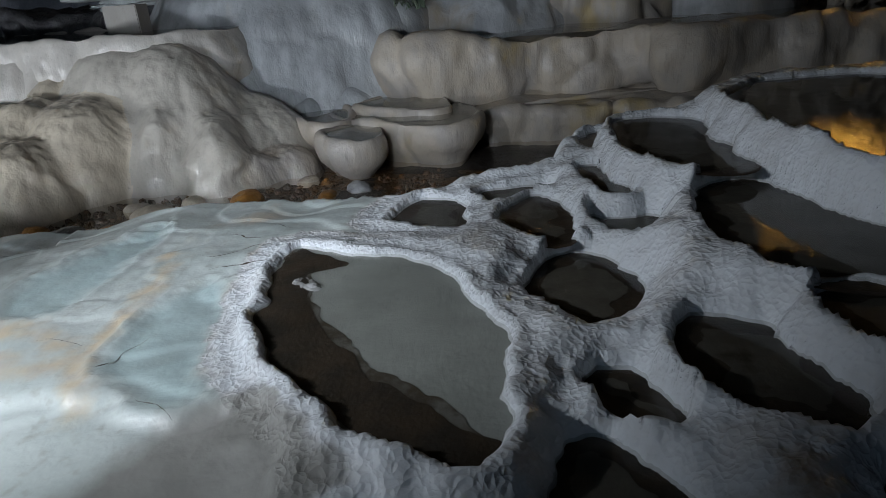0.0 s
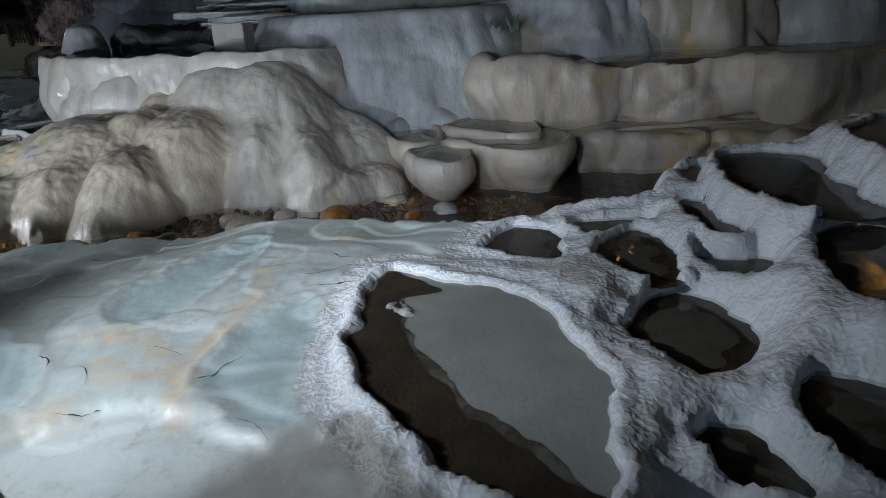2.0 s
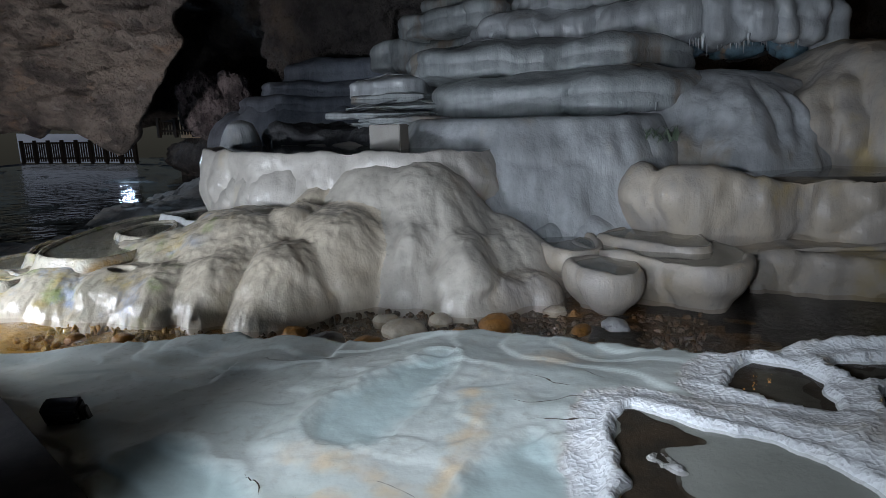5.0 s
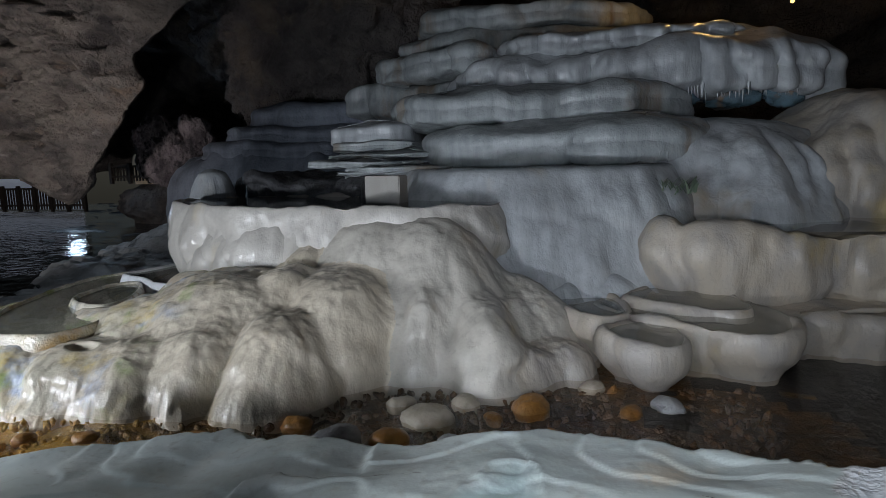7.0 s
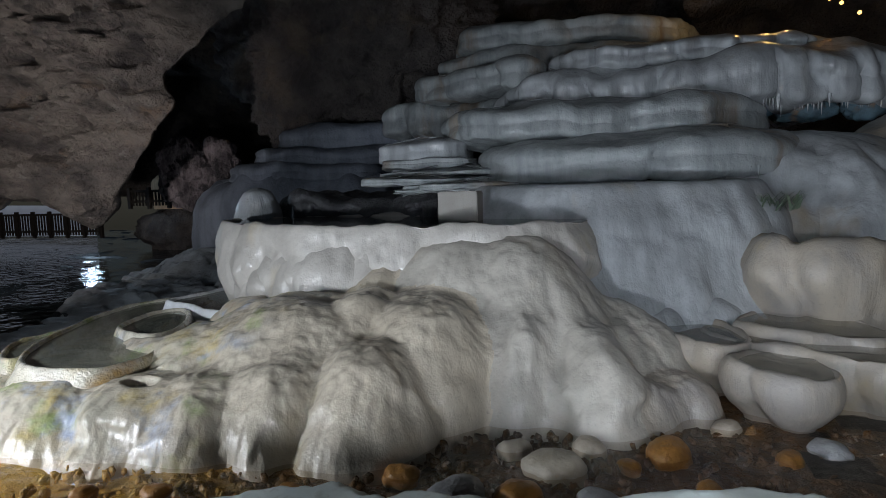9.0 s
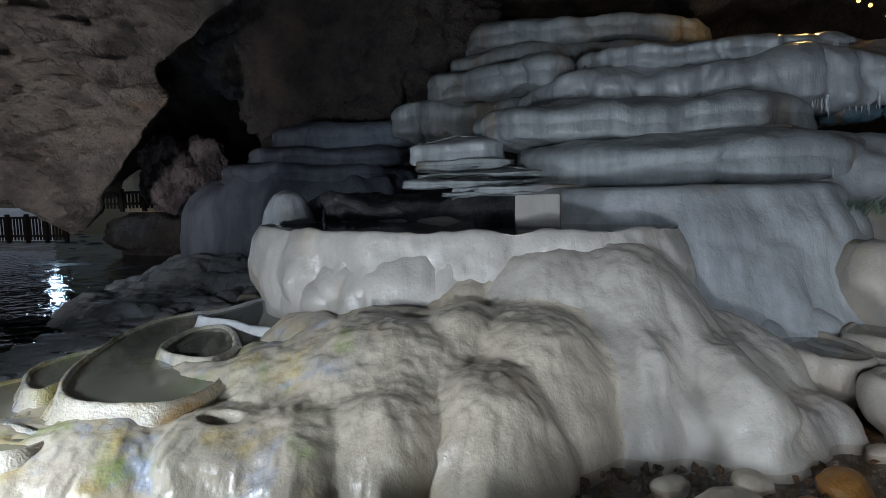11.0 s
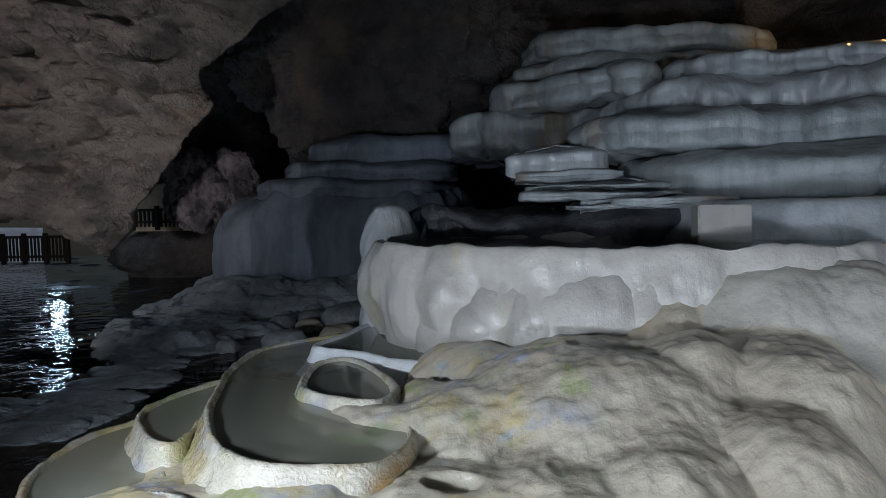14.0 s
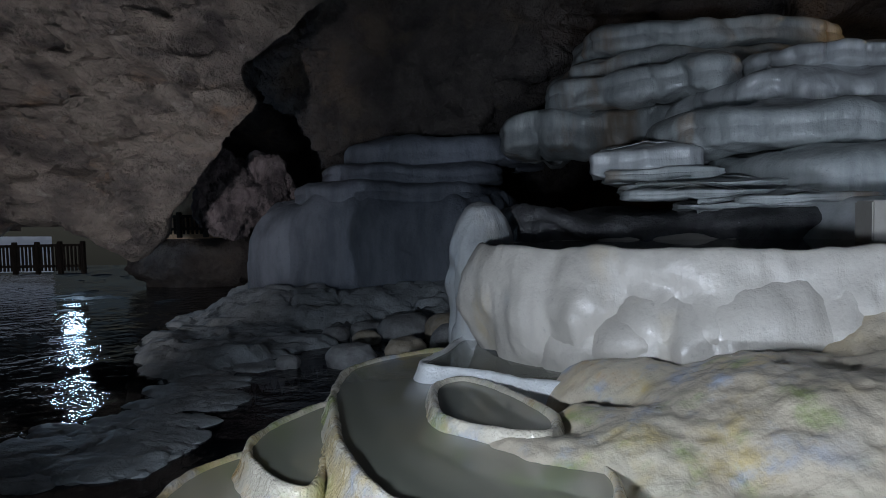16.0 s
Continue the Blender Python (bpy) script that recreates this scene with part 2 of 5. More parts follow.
LEDGE = material("upper_ledge_flowstone", (0.45, 0.48, 0.485), (0.28, 0.305, 0.31), (0.30, 0.25, 0.20), 0.9, 0.55, 3.5, 0.15, (0.35, 0.65), ((30, 0.0035), (5, 0.022), (11, 0.014, 0.12)), 0.0, 0.4)
# far tiers: the dim blue of the cave's depth is put into the colour
FAR_DIMMED = material("dimmed_far_flowstone", (0.27, 0.30, 0.36), (0.17, 0.19, 0.23), None, 1, 0.6, 2.5, 0.3, (0.5, 0.8), ((10, 0.03),))
ALGAE = material("algae_stained_travertine", (0.68, 0.63, 0.52), (0.56, 0.51, 0.42), (0.54, 0.44, 0.25), 1.3, 0.50, 3.0, 0.6, (0.12, 0.4), ((22, 0.010), (70, 0.003)), 0.006, 0.6,
                 0.0, (((0.34, 0.38, 0.16), 1.9, 0.56), ((0.38, 0.43, 0.54), 2.2, 0.56), ((0.52, 0.31, 0.10), 1.5, 0.59)))
BANK = material("cream_bank_flowstone", (0.67, 0.59, 0.47), (0.53, 0.46, 0.36), (0.52, 0.43, 0.28), 0.9, 0.56, 2.5, 0.5, (0.26, 0.5), ((26, 0.0045), (6, 0.008), (13, 0.006, 0.16), (34, 0.004, 0.4), (70, 0.0008)), 0.0, 0.4, 0.0,
                (((0.58, 0.53, 0.42), 1.1, 0.46, -5.4, -6.6), ((0.58, 0.45, 0.18), 1.6, 0.54, -5.6, -6.4), ((0.32, 0.38, 0.14), 2.4, 0.56, -5.7, -6.4), ((0.40, 0.45, 0.57), 2.6, 0.55, -5.9, -6.7), ((0.52, 0.26, 0.05), 1.7, 0.62, -6.4, -7.2)))
# darker copy of the cave rock: the unlit back's dimness put into the colour
DIMMED_ROCK = material("dimmed_cave_rock", (0.14, 0.12, 0.11), (0.07, 0.062, 0.06), (0.18, 0.14, 0.11), 0.5, 0.55, 1.2, 1.0, (0.6, 0.9), ((2.5, 0.3), (7, 0.10), (22, 0.03)))
ROCK = material("brown_cave_rock", (0.33, 0.285, 0.25), (0.10, 0.088, 0.085), (0.055, 0.05, 0.05), 0.45, 0.56, 0.9, 1.4, (0.6, 0.9), ((2.2, 0.25), (6, 0.12), (16, 0.05), (45, 0.012)), 0.0, 0.0, 0.0, (((0.40, 0.28, 0.20), 0.8, 0.60), ((0.42, 0.39, 0.36), 2.6, 0.62)))
PINK = material("pale_pink_limestone", (0.30, 0.25, 0.255), (0.08, 0.065, 0.07), (0.04, 0.034, 0.038), 2.4, 0.5, 2.6, 0.6, (0.6, 0.9), ((5, 0.14), (12, 0.06), (26, 0.02)))
DIMSILT = material("dim_pool_silt", (0.16, 0.15, 0.125), (0.11, 0.10, 0.082), (0.06, 0.05, 0.035), 2.6, 0.58, 6.0, 1.0, (0.4, 0.8), ((30, 0.004),))
SPECK = material("speckled_silt", (0.08, 0.062, 0.042), (0.24, 0.235, 0.21), (0.09, 0.07, 0.045), 5.0, 0.50, 7.0, 1.0, (0.5, 0.8), ((30, 0.004),))
BROWN = material("brown_pool_bed", (0.070, 0.048, 0.030), (0.035, 0.028, 0.021), (0.12, 0.10, 0.075), 2.2, 0.62, 6.0, 1.0, (0.4, 0.8), ((40, 0.006),))
SILT = material("grey_silt", (0.50, 0.52, 0.49), (0.43, 0.45, 0.42), (0.07, 0.055, 0.035), 1.5, 0.66, 5.0, 1.0, (0.5, 0.8), ((30, 0.004),))
OCHRE = material("ochre_stream_bed", (0.17, 0.085, 0.03), (0.055, 0.036, 0.022), (0.33, 0.16, 0.04), 1.6, 0.58, 7.0, 1.0, (0.15, 0.5), ((14, 0.04), (50, 0.01)), 0.0, 0.3, 0.0, (((0.60, 0.36, 0.07), 1.1, 0.36, -4.9, -6.0),))
DARKBED = material("dark_lake_bed", (0.030, 0.030, 0.030), (0.018, 0.018, 0.02), None, 1, 0.6, 3.0, 1.0, (0.5, 0.8), ((10, 0.03),))
SLAB = material("grey_crust_slab", (0.38, 0.385, 0.39), (0.22, 0.22, 0.225), None, 1, 0.6, 4.0, 1.0, (0.4, 0.7), ((20, 0.015), (70, 0.004)))
SHOREROCK = material("dark_crust_plates", (0.56, 0.60, 0.63), (0.38, 0.41, 0.43), (0.08, 0.085, 0.09), 1.8, 0.60, 3.0, 1.0, (0.35, 0.7), ((9, 0.03), (30, 0.012), (80, 0.003)))
PEBBLE = material("cream_stone", (0.52, 0.46, 0.37), (0.38, 0.32, 0.24), (0.45, 0.26, 0.08), 4.0, 0.6, 8.0, 1.0, (0.3, 0.6), ((40, 0.006),))
RUST = material("rust_stone", (0.42, 0.20, 0.05), (0.26, 0.12, 0.03), None, 1, 0.6, 8.0, 1.0, (0.25, 0.5), ((40, 0.008),))
# near-black base colour stands in for shade behind the upper pool
SHADECRUST = material("shade_coloured_crust", (0.12, 0.12, 0.125), (0.06, 0.06, 0.065), (0.24, 0.24, 0.25), 1.6, 0.58, 4.0, 0.4, (0.3, 0.6), ((6, 0.05), (22, 0.015)))
BOARD = material("painted_stone_block", (0.36, 0.34, 0.31), (0.31, 0.29, 0.26), (0.5, 0.36, 0.14), 3.0, 0.66, 4.0, 0.4, (0.5, 0.7), ((60, 0.002),))
WOOD = material("dark_fence_wood", (0.030, 0.022, 0.018), (0.020, 0.015, 0.012), None, 1, 0.6, 8.0, 0.2, (0.6, 0.8), ((50, 0.003),))
THATCH = material("tan_straw_roof", (0.56, 0.41, 0.27), (0.42, 0.30, 0.19), None, 1, 0.6, 9.0, 0.3, (0.8, 0.9), ((30, 0.02),))
DECK = material("black_metal_walkway", (0.02, 0.02, 0.022), (0.012, 0.012, 0.014), None, 1, 0.6, 5.0, 1.0, (0.35, 0.6), ((60, 0.001),))
FERN = material("pale_green_fern", (0.16, 0.20, 0.14), (0.09, 0.13, 0.09), None, 1, 0.6, 9.0, 1.0, (0.5, 0.7), ())
TEAL = material("teal_mineral_niche", (0.16, 0.26, 0.32), (0.10, 0.15, 0.18), (0.30, 0.20, 0.13), 2.5, 0.55, 5.0, 1.0, (0.3, 0.6), ((20, 0.01),))
BULB = glow("amber_bulb", (1.0, 0.50, 0.13), 4.0)
DAY = glow("hazy_daylight", (0.75, 0.85, 1.0), 0.09)
POOL = water_material("pool_water", (0.06, 0.06, 0.05), clear=0.88)
STILL = water_material("still_pool_water", (0.10, 0.10, 0.085), 0.0006, 9.0, 0.02, 0.55)
MURK = water_material("murky_water", (0.22, 0.23, 0.19), 0.0006, 9.0, 0.02, 0.25)
STREAM = water_material("stream_water", (0.07, 0.045, 0.02), 0.008, 9.0, 0.04, 0.9)
LAKE = water_material("lake_water", (0.006, 0.008, 0.011), 0.07, 3.2, 0.02, 0.3)

# ---- building helpers ----


def part(name, verts, faces, mat, parent=None, label="", flat=False):
    me = bpy.data.meshes.new(name)
    me.from_pydata([tuple(v) for v in verts], [], [tuple(f) for f in faces])
    me.materials.append(mat)
    if not flat:
        me.polygons.foreach_set("use_smooth", [True] * len(me.polygons))
    me.update()
    ob = new(name, me)
    if parent:
        ob.parent = parent
    if label:
        ob["label"] = label
    return ob


def from_bm(name, bm, mat, parent=None, label=""):
    me = bpy.data.meshes.new(name)
    bm.to_mesh(me)
    bm.free()
    me.materials.append(mat)
    ob = new(name, me)
    if parent:
        ob.parent = parent
    if label:
        ob["label"] = label
    return ob


def closed(pts, step):
    """A smooth closed curve through plan points, evenly spaced and anticlockwise."""
    p = np.array(pts, float)
    if np.sum(p[:, 0] * np.roll(p[:, 1], -1) - p[:, 1] * np.roll(p[:, 0], -1)) < 0:
        p = p[::-1]
    a, b, c, d = np.roll(p, 1, 0), p, np.roll(p, -1, 0), np.roll(p, -2, 0)
    u = np.linspace(0, 1, 24, endpoint=False)[:, None, None]
    q = 0.5 * (2 * b + (c - a) * u + (2 * a - 5 * b + 4 * c - d) * u ** 2 + (3 * b - a - 3 * c + d) * u ** 3)
    q = q.transpose(1, 0, 2).reshape(-1, 2)
    run = np.r_[0, np.cumsum(np.linalg.norm(np.roll(q, -1, 0) - q, axis=1))]
    n = max(16, int(run[-1] / step))
    at = np.linspace(0, run[-1], n, endpoint=False)
    q = np.vstack([q, q[:1]])
    return np.stack([np.interp(at, run, q[:, 0]), np.interp(at, run, q[:, 1])], 1), at


def outward(p):
    t = np.roll(p, -2, 0) - np.roll(p, 2, 0)
    n = np.stack([t[:, 1], -t[:, 0]], 1)
    return n / np.maximum(np.linalg.norm(n, axis=1, keepdims=True), 1e-6)


def ellipse(cx, cy, rx, ry, turn=0.0, n=10):
    a = np.arange(n) * 2 * math.pi / n
    c, s = math.cos(radians(turn)), math.sin(radians(turn))
    return [(cx + rx * math.cos(t) * c - ry * math.sin(t) * s, cy + rx * math.cos(t) * s + ry * math.sin(t) * c) for t in a]


def dense(prof, step):
    p = np.array(prof, float)
    e = np.vstack([2 * p[0] - p[1], p, 2 * p[-1] - p[-2]])
    out = []
    for i in range(1, len(e) - 2):
        a, b, c, d = e[i - 1:i + 3]
        n = max(2, int(np.linalg.norm(c - b) / step))
        for u in np.arange(n) / n:
            out.append(0.5 * (2 * b + (c - a) * u + (2 * a - 5 * b + 4 * c - d) * u ** 2 + (3 * b - a - 3 * c + d) * u ** 3))
    out.append(p[-1])
    return np.array(out)


def loft(name, pts, prof, mat, label, zc=None, step=0.05, rib=(2.5, 0.0), lump=(2.0, 0.03), seed=0.0, k=2.0, lean=0.0,
         parent=None, category="flowstone", group="", fade=0.3, wavy=0.0, folds=0, hang=0.0):
    """A body of dripstone: a plan outline, and a profile of (outward, height) from its rim down."""
    p, run = closed(pts, step)
    out = outward(p)
    side = dense(prof, step)
    inner = p + out * side[0, 0]
    c = inner.mean(0)
    span = np.linalg.norm(inner - c, axis=1).mean()
    zc = side[0, 1] if zc is None else zc
    rings, weight = [], []
    for s in np.linspace(0.02, 1, max(4, int(span / step)), endpoint=False):
        rings.append(np.c_[c + (inner - c) * s, np.full(len(p), zc + (side[0, 1] - zc) * s ** k)])
        weight.append(0.0)
    n = len(side)
    for i, (off, z) in enumerate(side):
        rings.append(np.c_[p + out * off, np.full(len(p), z)])
        weight.append(min(1.0, i / (n * fade)))
    g, w = np.array(rings), np.array(weight)[:, None]
    du = np.roll(g, -1, 1) - np.roll(g, 1, 1)
    dv = np.gradient(g, axis=0)
    nor = np.cross(dv, du)
    nor /= np.maximum(np.linalg.norm(nor, axis=2, keepdims=True), 1e-9)
    if nor[:3, :, 2].mean() < 0:
        nor = -nor
    where = g + seed * 7.31
    bulge = fbm(where * lump[0], 4) * lump[1] * (0.45 + 0.55 * w)
    fold = 0 * bulge
    if rib[1]:
        total = run[-1] + np.linalg.norm(p[0] - p[-1])
        a = 2 * math.pi * run / total
        r = total / (2 * math.pi)
        loop = np.stack([np.cos(a) * r, np.sin(a) * r], 1)[None].repeat(len(g), 0)
        q = np.dstack([loop * rib[0], g[..., 2:] * rib[0] * 0.22 + seed])
        q = q + 0.35 * np.dstack([vnoise(where * 1.7), vnoise(where * 1.7 + 9), 0 * q[..., 2]])
        fold = np.sqrt(np.abs(vnoise(q)) + 0.02) * 1.6 - 0.7 + 0.35 * (np.sqrt(np.abs(vnoise(q * 2.3 + 5)) + 0.02) - 0.5)
        if hang:
            # lobes swell sideways only and droop at their feet, so that the top stays level
            level_out = nor * np.array([1.0, 1.0, 0.0])
            down = np.clip((side[0, 1] - g[..., 2]) / (side[0, 1] - side[-1, 1]), 0, 1) * w
            g = g + level_out * (fold * rib[1] * w)[..., None]
            g[..., 2] -= hang * np.maximum(fold + 0.2, 0) * down
        else:
            bulge = bulge + fold * rib[1] * w
    g = g + nor * bulge[..., None]
    if wavy:
        g[..., 2] += wavy * fbm(np.dstack([g[..., :2] * 0.9, 0 * g[..., 2:] + seed]), 3)
    if lean:
        g[..., 2] += lean * (g[..., 0] - c[0])
    rows, cols = g.shape[:2]
    i = np.arange(rows - 1)[:, None] * cols
    j = np.arange(cols)[None]
    j2 = (j + 1) % cols
    f = np.stack([i + j, i + cols + j, i + cols + j2, i + j2], -1).reshape(-1, 4)
    flat_g = g.reshape(-1, 3)
    if folds:
        ob = new(name)
        depth = (fold * w).mean(0)
        size = cols / folds
        cuts = [int(size * s) + int(np.argmin(depth[int(size * s):int(size * (s + 1))])) for s in range(folds)]
        sector = np.searchsorted(cuts, np.arange(len(f)) % cols, side="right") % folds
        for s in range(folds):
            used, back = np.unique(f[sector == s], return_inverse=True)
            part("fold", flat_g[used], back.reshape(-1, 4).tolist(), mat, ob)
    else:
        ob = part(name, flat_g, f.tolist(), mat, parent, label if parent else "")
    if not parent:
        tagged(ob, label, category, group)
    return ob


def sheet_of(name, pts, z, mat, parent=None, label="", grow=0.0, step=0.05, rag=0.0):
    """A level surface bounded by a plan outline: water, or the bed under it."""
    p, run = closed(pts, step)
    ragged = fbm(np.stack([p[:, 0] * 7, p[:, 1] * 7, 0 * run], 1), 4)[:, None] * rag
    p = p + outward(p) * (grow + ragged)
    v = [(*q, z) for q in p]
    ob = part(name, v, [list(range(len(v)))], mat, parent, label, True)
    ob.visible_shadow = name != "water"
    return ob


def signed(p, poly):
    """Distance of grid points p from a closed curve, negative inside."""
    best = np.full(p.shape[:-1], 1e9)
    inside = np.zeros(p.shape[:-1], bool)
    for a, b in zip(poly, np.roll(poly, -1, 0)):
        ab = b - a
        t = np.clip(((p - a) @ ab) / max(ab @ ab, 1e-12), 0, 1)
        best = np.minimum(best, np.linalg.norm(p - a - t[..., None] * ab, axis=-1))
        cut = (a[1] > p[..., 1]) != (b[1] > p[..., 1])
        inside ^= cut & (p[..., 0] < (b[0] - a[0]) * (p[..., 1] - a[1]) / (b[1] - a[1] + 1e-12) + a[0])
    return np.where(inside, -best, best)

# ---- rimstone floor: pools as (water level, bed, plan outline) ----
POOLS = [
    (0.05, SILT, [(-1.27, 3.30), (-1.22, 2.75), (-1.17, 2.51), (-1.05, 2.26), (-0.85, 2.02), (-0.66, 1.84), (-0.50, 1.68), (-0.28, 1.60), (-0.12, 1.56), (-0.03, 1.74), (-0.09, 1.97), (-0.07, 2.34), (-0.31, 2.83), (-0.52, 3.10), (-0.84, 3.18), (-1.05, 3.27)]),
    (0.05, BROWN, [(-0.74, 3.78), (-0.63, 4.10), (-0.45, 4.14), (-0.33, 4.0), (-0.35, 3.58), (-0.48, 3.60), (-0.64, 3.68)]),
    (0.08, BROWN, [(-0.20, 4.14), (0.08, 4.27), (0.25, 4.26), (0.18, 4.17), (-0.07, 3.95), (-0.17, 4.05)]),
    (0.09, BROWN, [(-0.06, 3.64), (0.13, 3.98), (0.27, 3.88), (0.32, 3.46), (0.25, 3.25), (0.11, 3.34)]),
    (0.02, BROWN, [(0.12, 2.85), (0.30, 3.22), (0.45, 3.13), (0.57, 2.83), (0.46, 2.54), (0.32, 2.52), (0.19, 2.66)]),
    (0.10, BROWN, [(0.50, 3.63), (0.69, 3.61), (0.85, 3.51), (0.74, 3.36), (0.60, 3.35)]),
    (0.19, BROWN, [(0.50, 4.30), (0.68, 4.28), (0.77, 3.93), (0.66, 3.70), (0.56, 3.82)]),
    (0.24, BROWN, [(0.57, 4.95), (0.69, 5.08), (0.86, 5.12), (0.86, 4.98), (0.64, 4.64), (0.56, 4.74)]),
    (0.34, BROWN, [(0.82, 4.86), (1.02, 5.12), (1.42, 4.94), (1.34, 4.45), (1.42, 3.98), (1.32, 3.66), (1.07, 3.70), (0.82, 4.10)]),
    (0.25, BROWN, [(1.03, 3.40), (1.27, 3.72), (1.43, 3.70), (1.55, 3.50), (1.66, 3.25), (1.85, 2.95), (1.60, 2.40), (1.22, 2.42), (1.02, 2.82)]),
    (0.10, BROWN, [(0.68, 2.22), (0.75, 2.36), (0.94, 2.30), (1.05, 2.17), (1.10, 1.90), (1.03, 1.73), (0.88, 1.77), (0.70, 1.89)]),
    (0.00, BROWN, [(0.30, 2.08), (0.36, 2.12), (0.47, 2.06), (0.54, 1.92), (0.53, 1.83), (0.38, 1.88)]),
    (-0.05, BROWN, [(0.06, 1.28), (0.15, 1.58), (0.21, 1.76), (0.28, 1.80), (0.37, 1.70), (0.50, 1.45), (0.40, 1.0), (0.05, 0.95)]),
    (-0.05, BROWN, [(-0.50, 1.38), (-0.34, 1.34), (-0.22, 1.26), (-0.18, 1.08), (-0.30, 0.95), (-0.52, 1.2)]),
    (0.52, BROWN, [(1.62, 4.85), (1.62, 4.20), (1.58, 3.90), (1.75, 3.45), (1.95, 3.05), (3.2, 2.7), (3.9, 4.2), (3.0, 5.5), (2.2, 5.5), (1.85, 5.2)]),
    (0.22, BROWN, [(1.20, 2.30), (1.52, 2.30), (1.75, 2.05), (1.60, 1.75), (1.32, 1.90)]),
    (0.02, BROWN, [(1.30, 1.62), (1.10, 1.45), (1.05, 1.0), (1.6, 0.8), (2.0, 1.5)]),
]
# heights of the open sheet between the pools and the stream
OPEN = [(-2.0, 2.5, -0.03), (-1.7, 3.5, -0.02), (-1.55, 2.3, -0.01), (-2.6, 3.6, -0.06), (-3.1, 2.6, -0.13), (-4.0, 3.6, -0.28), (-4.8, 4.2, -0.40),
        (-5.6, 4.3, -0.44), (-6.4, 3.9, -0.46), (-1.5, 4.2, -0.05), (-2.3, 1.5, -0.12), (-1.0, 1.4, -0.10), (-4.2, 1.6, -0.25), (-6.0, 2.0, -0.42), (-3.4, 4.4, -0.24), (-2.2, 4.4, -0.08)]
LAND = [(-7.6, 3.1), (-6.6, 4.0), (-5.6, 4.55), (-4.9, 4.75), (-4.3, 4.62), (-3.6, 4.55), (-3.0, 4.55), (-2.5, 4.58), (-2.0, 4.6), (-1.45, 4.45), (-0.85, 4.28), (-0.62, 4.30), (-0.3, 4.42),
        (0.1, 4.5), (0.32, 4.55), (0.42, 4.9), (0.55, 5.18), (0.95, 5.35), (1.5, 5.3), (1.9, 5.75), (2.6, 6.0), (4.6, 5.8), (4.6, 0.3), (-7.6, 0.3)]

STEP = 0.02
gx, gy = np.arange(-6.9, 4.3, STEP), np.arange(0.4, 6.2, STEP)
X, Y = np.meshgrid(gx, gy)
XY = np.dstack([X, Y])
XYW = XY + 0.03 * np.dstack([vnoise(np.dstack([X * 6, Y * 6, 0 * X])), vnoise(np.dstack([X * 6, Y * 6, 0 * X + 5])) ]) + 0.012 * np.dstack([vnoise(np.dstack([X * 22, Y * 22, 0 * X])), vnoise(np.dstack([X * 22, Y * 22, 0 * X + 5]))])
top, total = 0 * X, 0 * X
dist = []
for level, bed, pts in POOLS:
    d = signed(XYW, closed(pts, 0.06)[0]) - (0.04 if bed is SILT else 0.06)
    dist.append(d)
    w = np.exp(8 * level * smooth(-1.0, -0.3, X)) / (np.maximum(d, 0) + 0.02) ** 2.4
    top, total = top + w * (level + 0.012), total + w
for a, b, z in OPEN:
    w = 0.8 / (np.hypot(X - a, Y - b) + 0.12) ** 2.4
    top, total = top + w * z, total + w
land = top / total
grain = fbm(np.dstack([X * 5, Y * 5, 0 * X]), 4)
near_pool = np.min(dist, axis=0)
open_part = smooth(0.10, 0.35, near_pool) * smooth(-0.35, -0.9, X + 0.12 * grain)
land = land + (1 - open_part) * 0.016 * grain + 0.006 * (1 - open_part) * (1 - 2 * np.abs(fbm(np.dstack([X * 13, Y * 13, 0 * X]), 3)))
# low steps, hollows and a bank on the open sheet
HOLLOWS = [
    (-0.055, [(-2.91, 2.83), (-2.68, 2.68), (-2.40, 2.70), (-2.36, 2.95), (-2.34, 3.45), (-2.44, 4.05), (-2.64, 3.98), (-2.82, 3.34)]),
    (-0.030, [(-1.84, 2.16), (-1.86, 2.33), (-1.86, 2.71), (-1.72, 3.05), (-1.50, 2.92), (-1.36, 2.41), (-1.22, 2.06), (-1.24, 1.93), (-1.40, 1.90), (-1.62, 1.99)]),
    (-0.115, [(-3.5, 2.60), (-3.15, 2.48), (-2.86, 2.38), (-2.76, 2.26), (-2.62, 1.95), (-3.2, 1.85), (-3.6, 2.2)]),
]
STEPLINE = [(-2.6, 1.55), (-2.32, 1.88), (-2.10, 2.00), (-1.75, 1.98), (-1.48, 1.90), (-1.27, 1.85), (-1.05, 1.90), (-0.85, 1.75), (-0.8, 0.5), (-2.6, 0.5)]
teal = 0 * X + 9
for level, pts in HOLLOWS:
    d = signed(XYW + 0.02 * np.dstack([grain, grain]), closed(pts, 0.06)[0])
    teal = np.minimum(teal, d)
    land = land * (1 - smooth(0.25, 0.0, d) * 0.85) + smooth(0.25, 0.0, d) * 0.85 * (level + 0.012)
    land = land + np.where(d < 0, -0.022 * smooth(0.0, 0.12, -d), 0.012 * np.exp(-(d / 0.05) ** 2))
bank = signed(XYW, closed(STEPLINE, 0.06)[0])
land = land - 0.05 * smooth(0.03, -0.05, bank) * (1 - smooth(0.0, -0.05, near_pool))
grey = signed(XYW, closed([(-3.5, 4.4), (-3.45, 3.94), (-4.05, 3.95), (-4.13, 3.3), (-4.6, 2.9), (-7.5, 2.5), (-7.5, 5.2), (-4, 5.2)], 0.08)[0])
land = land - 0.05 * smooth(0.02, -0.05, grey)
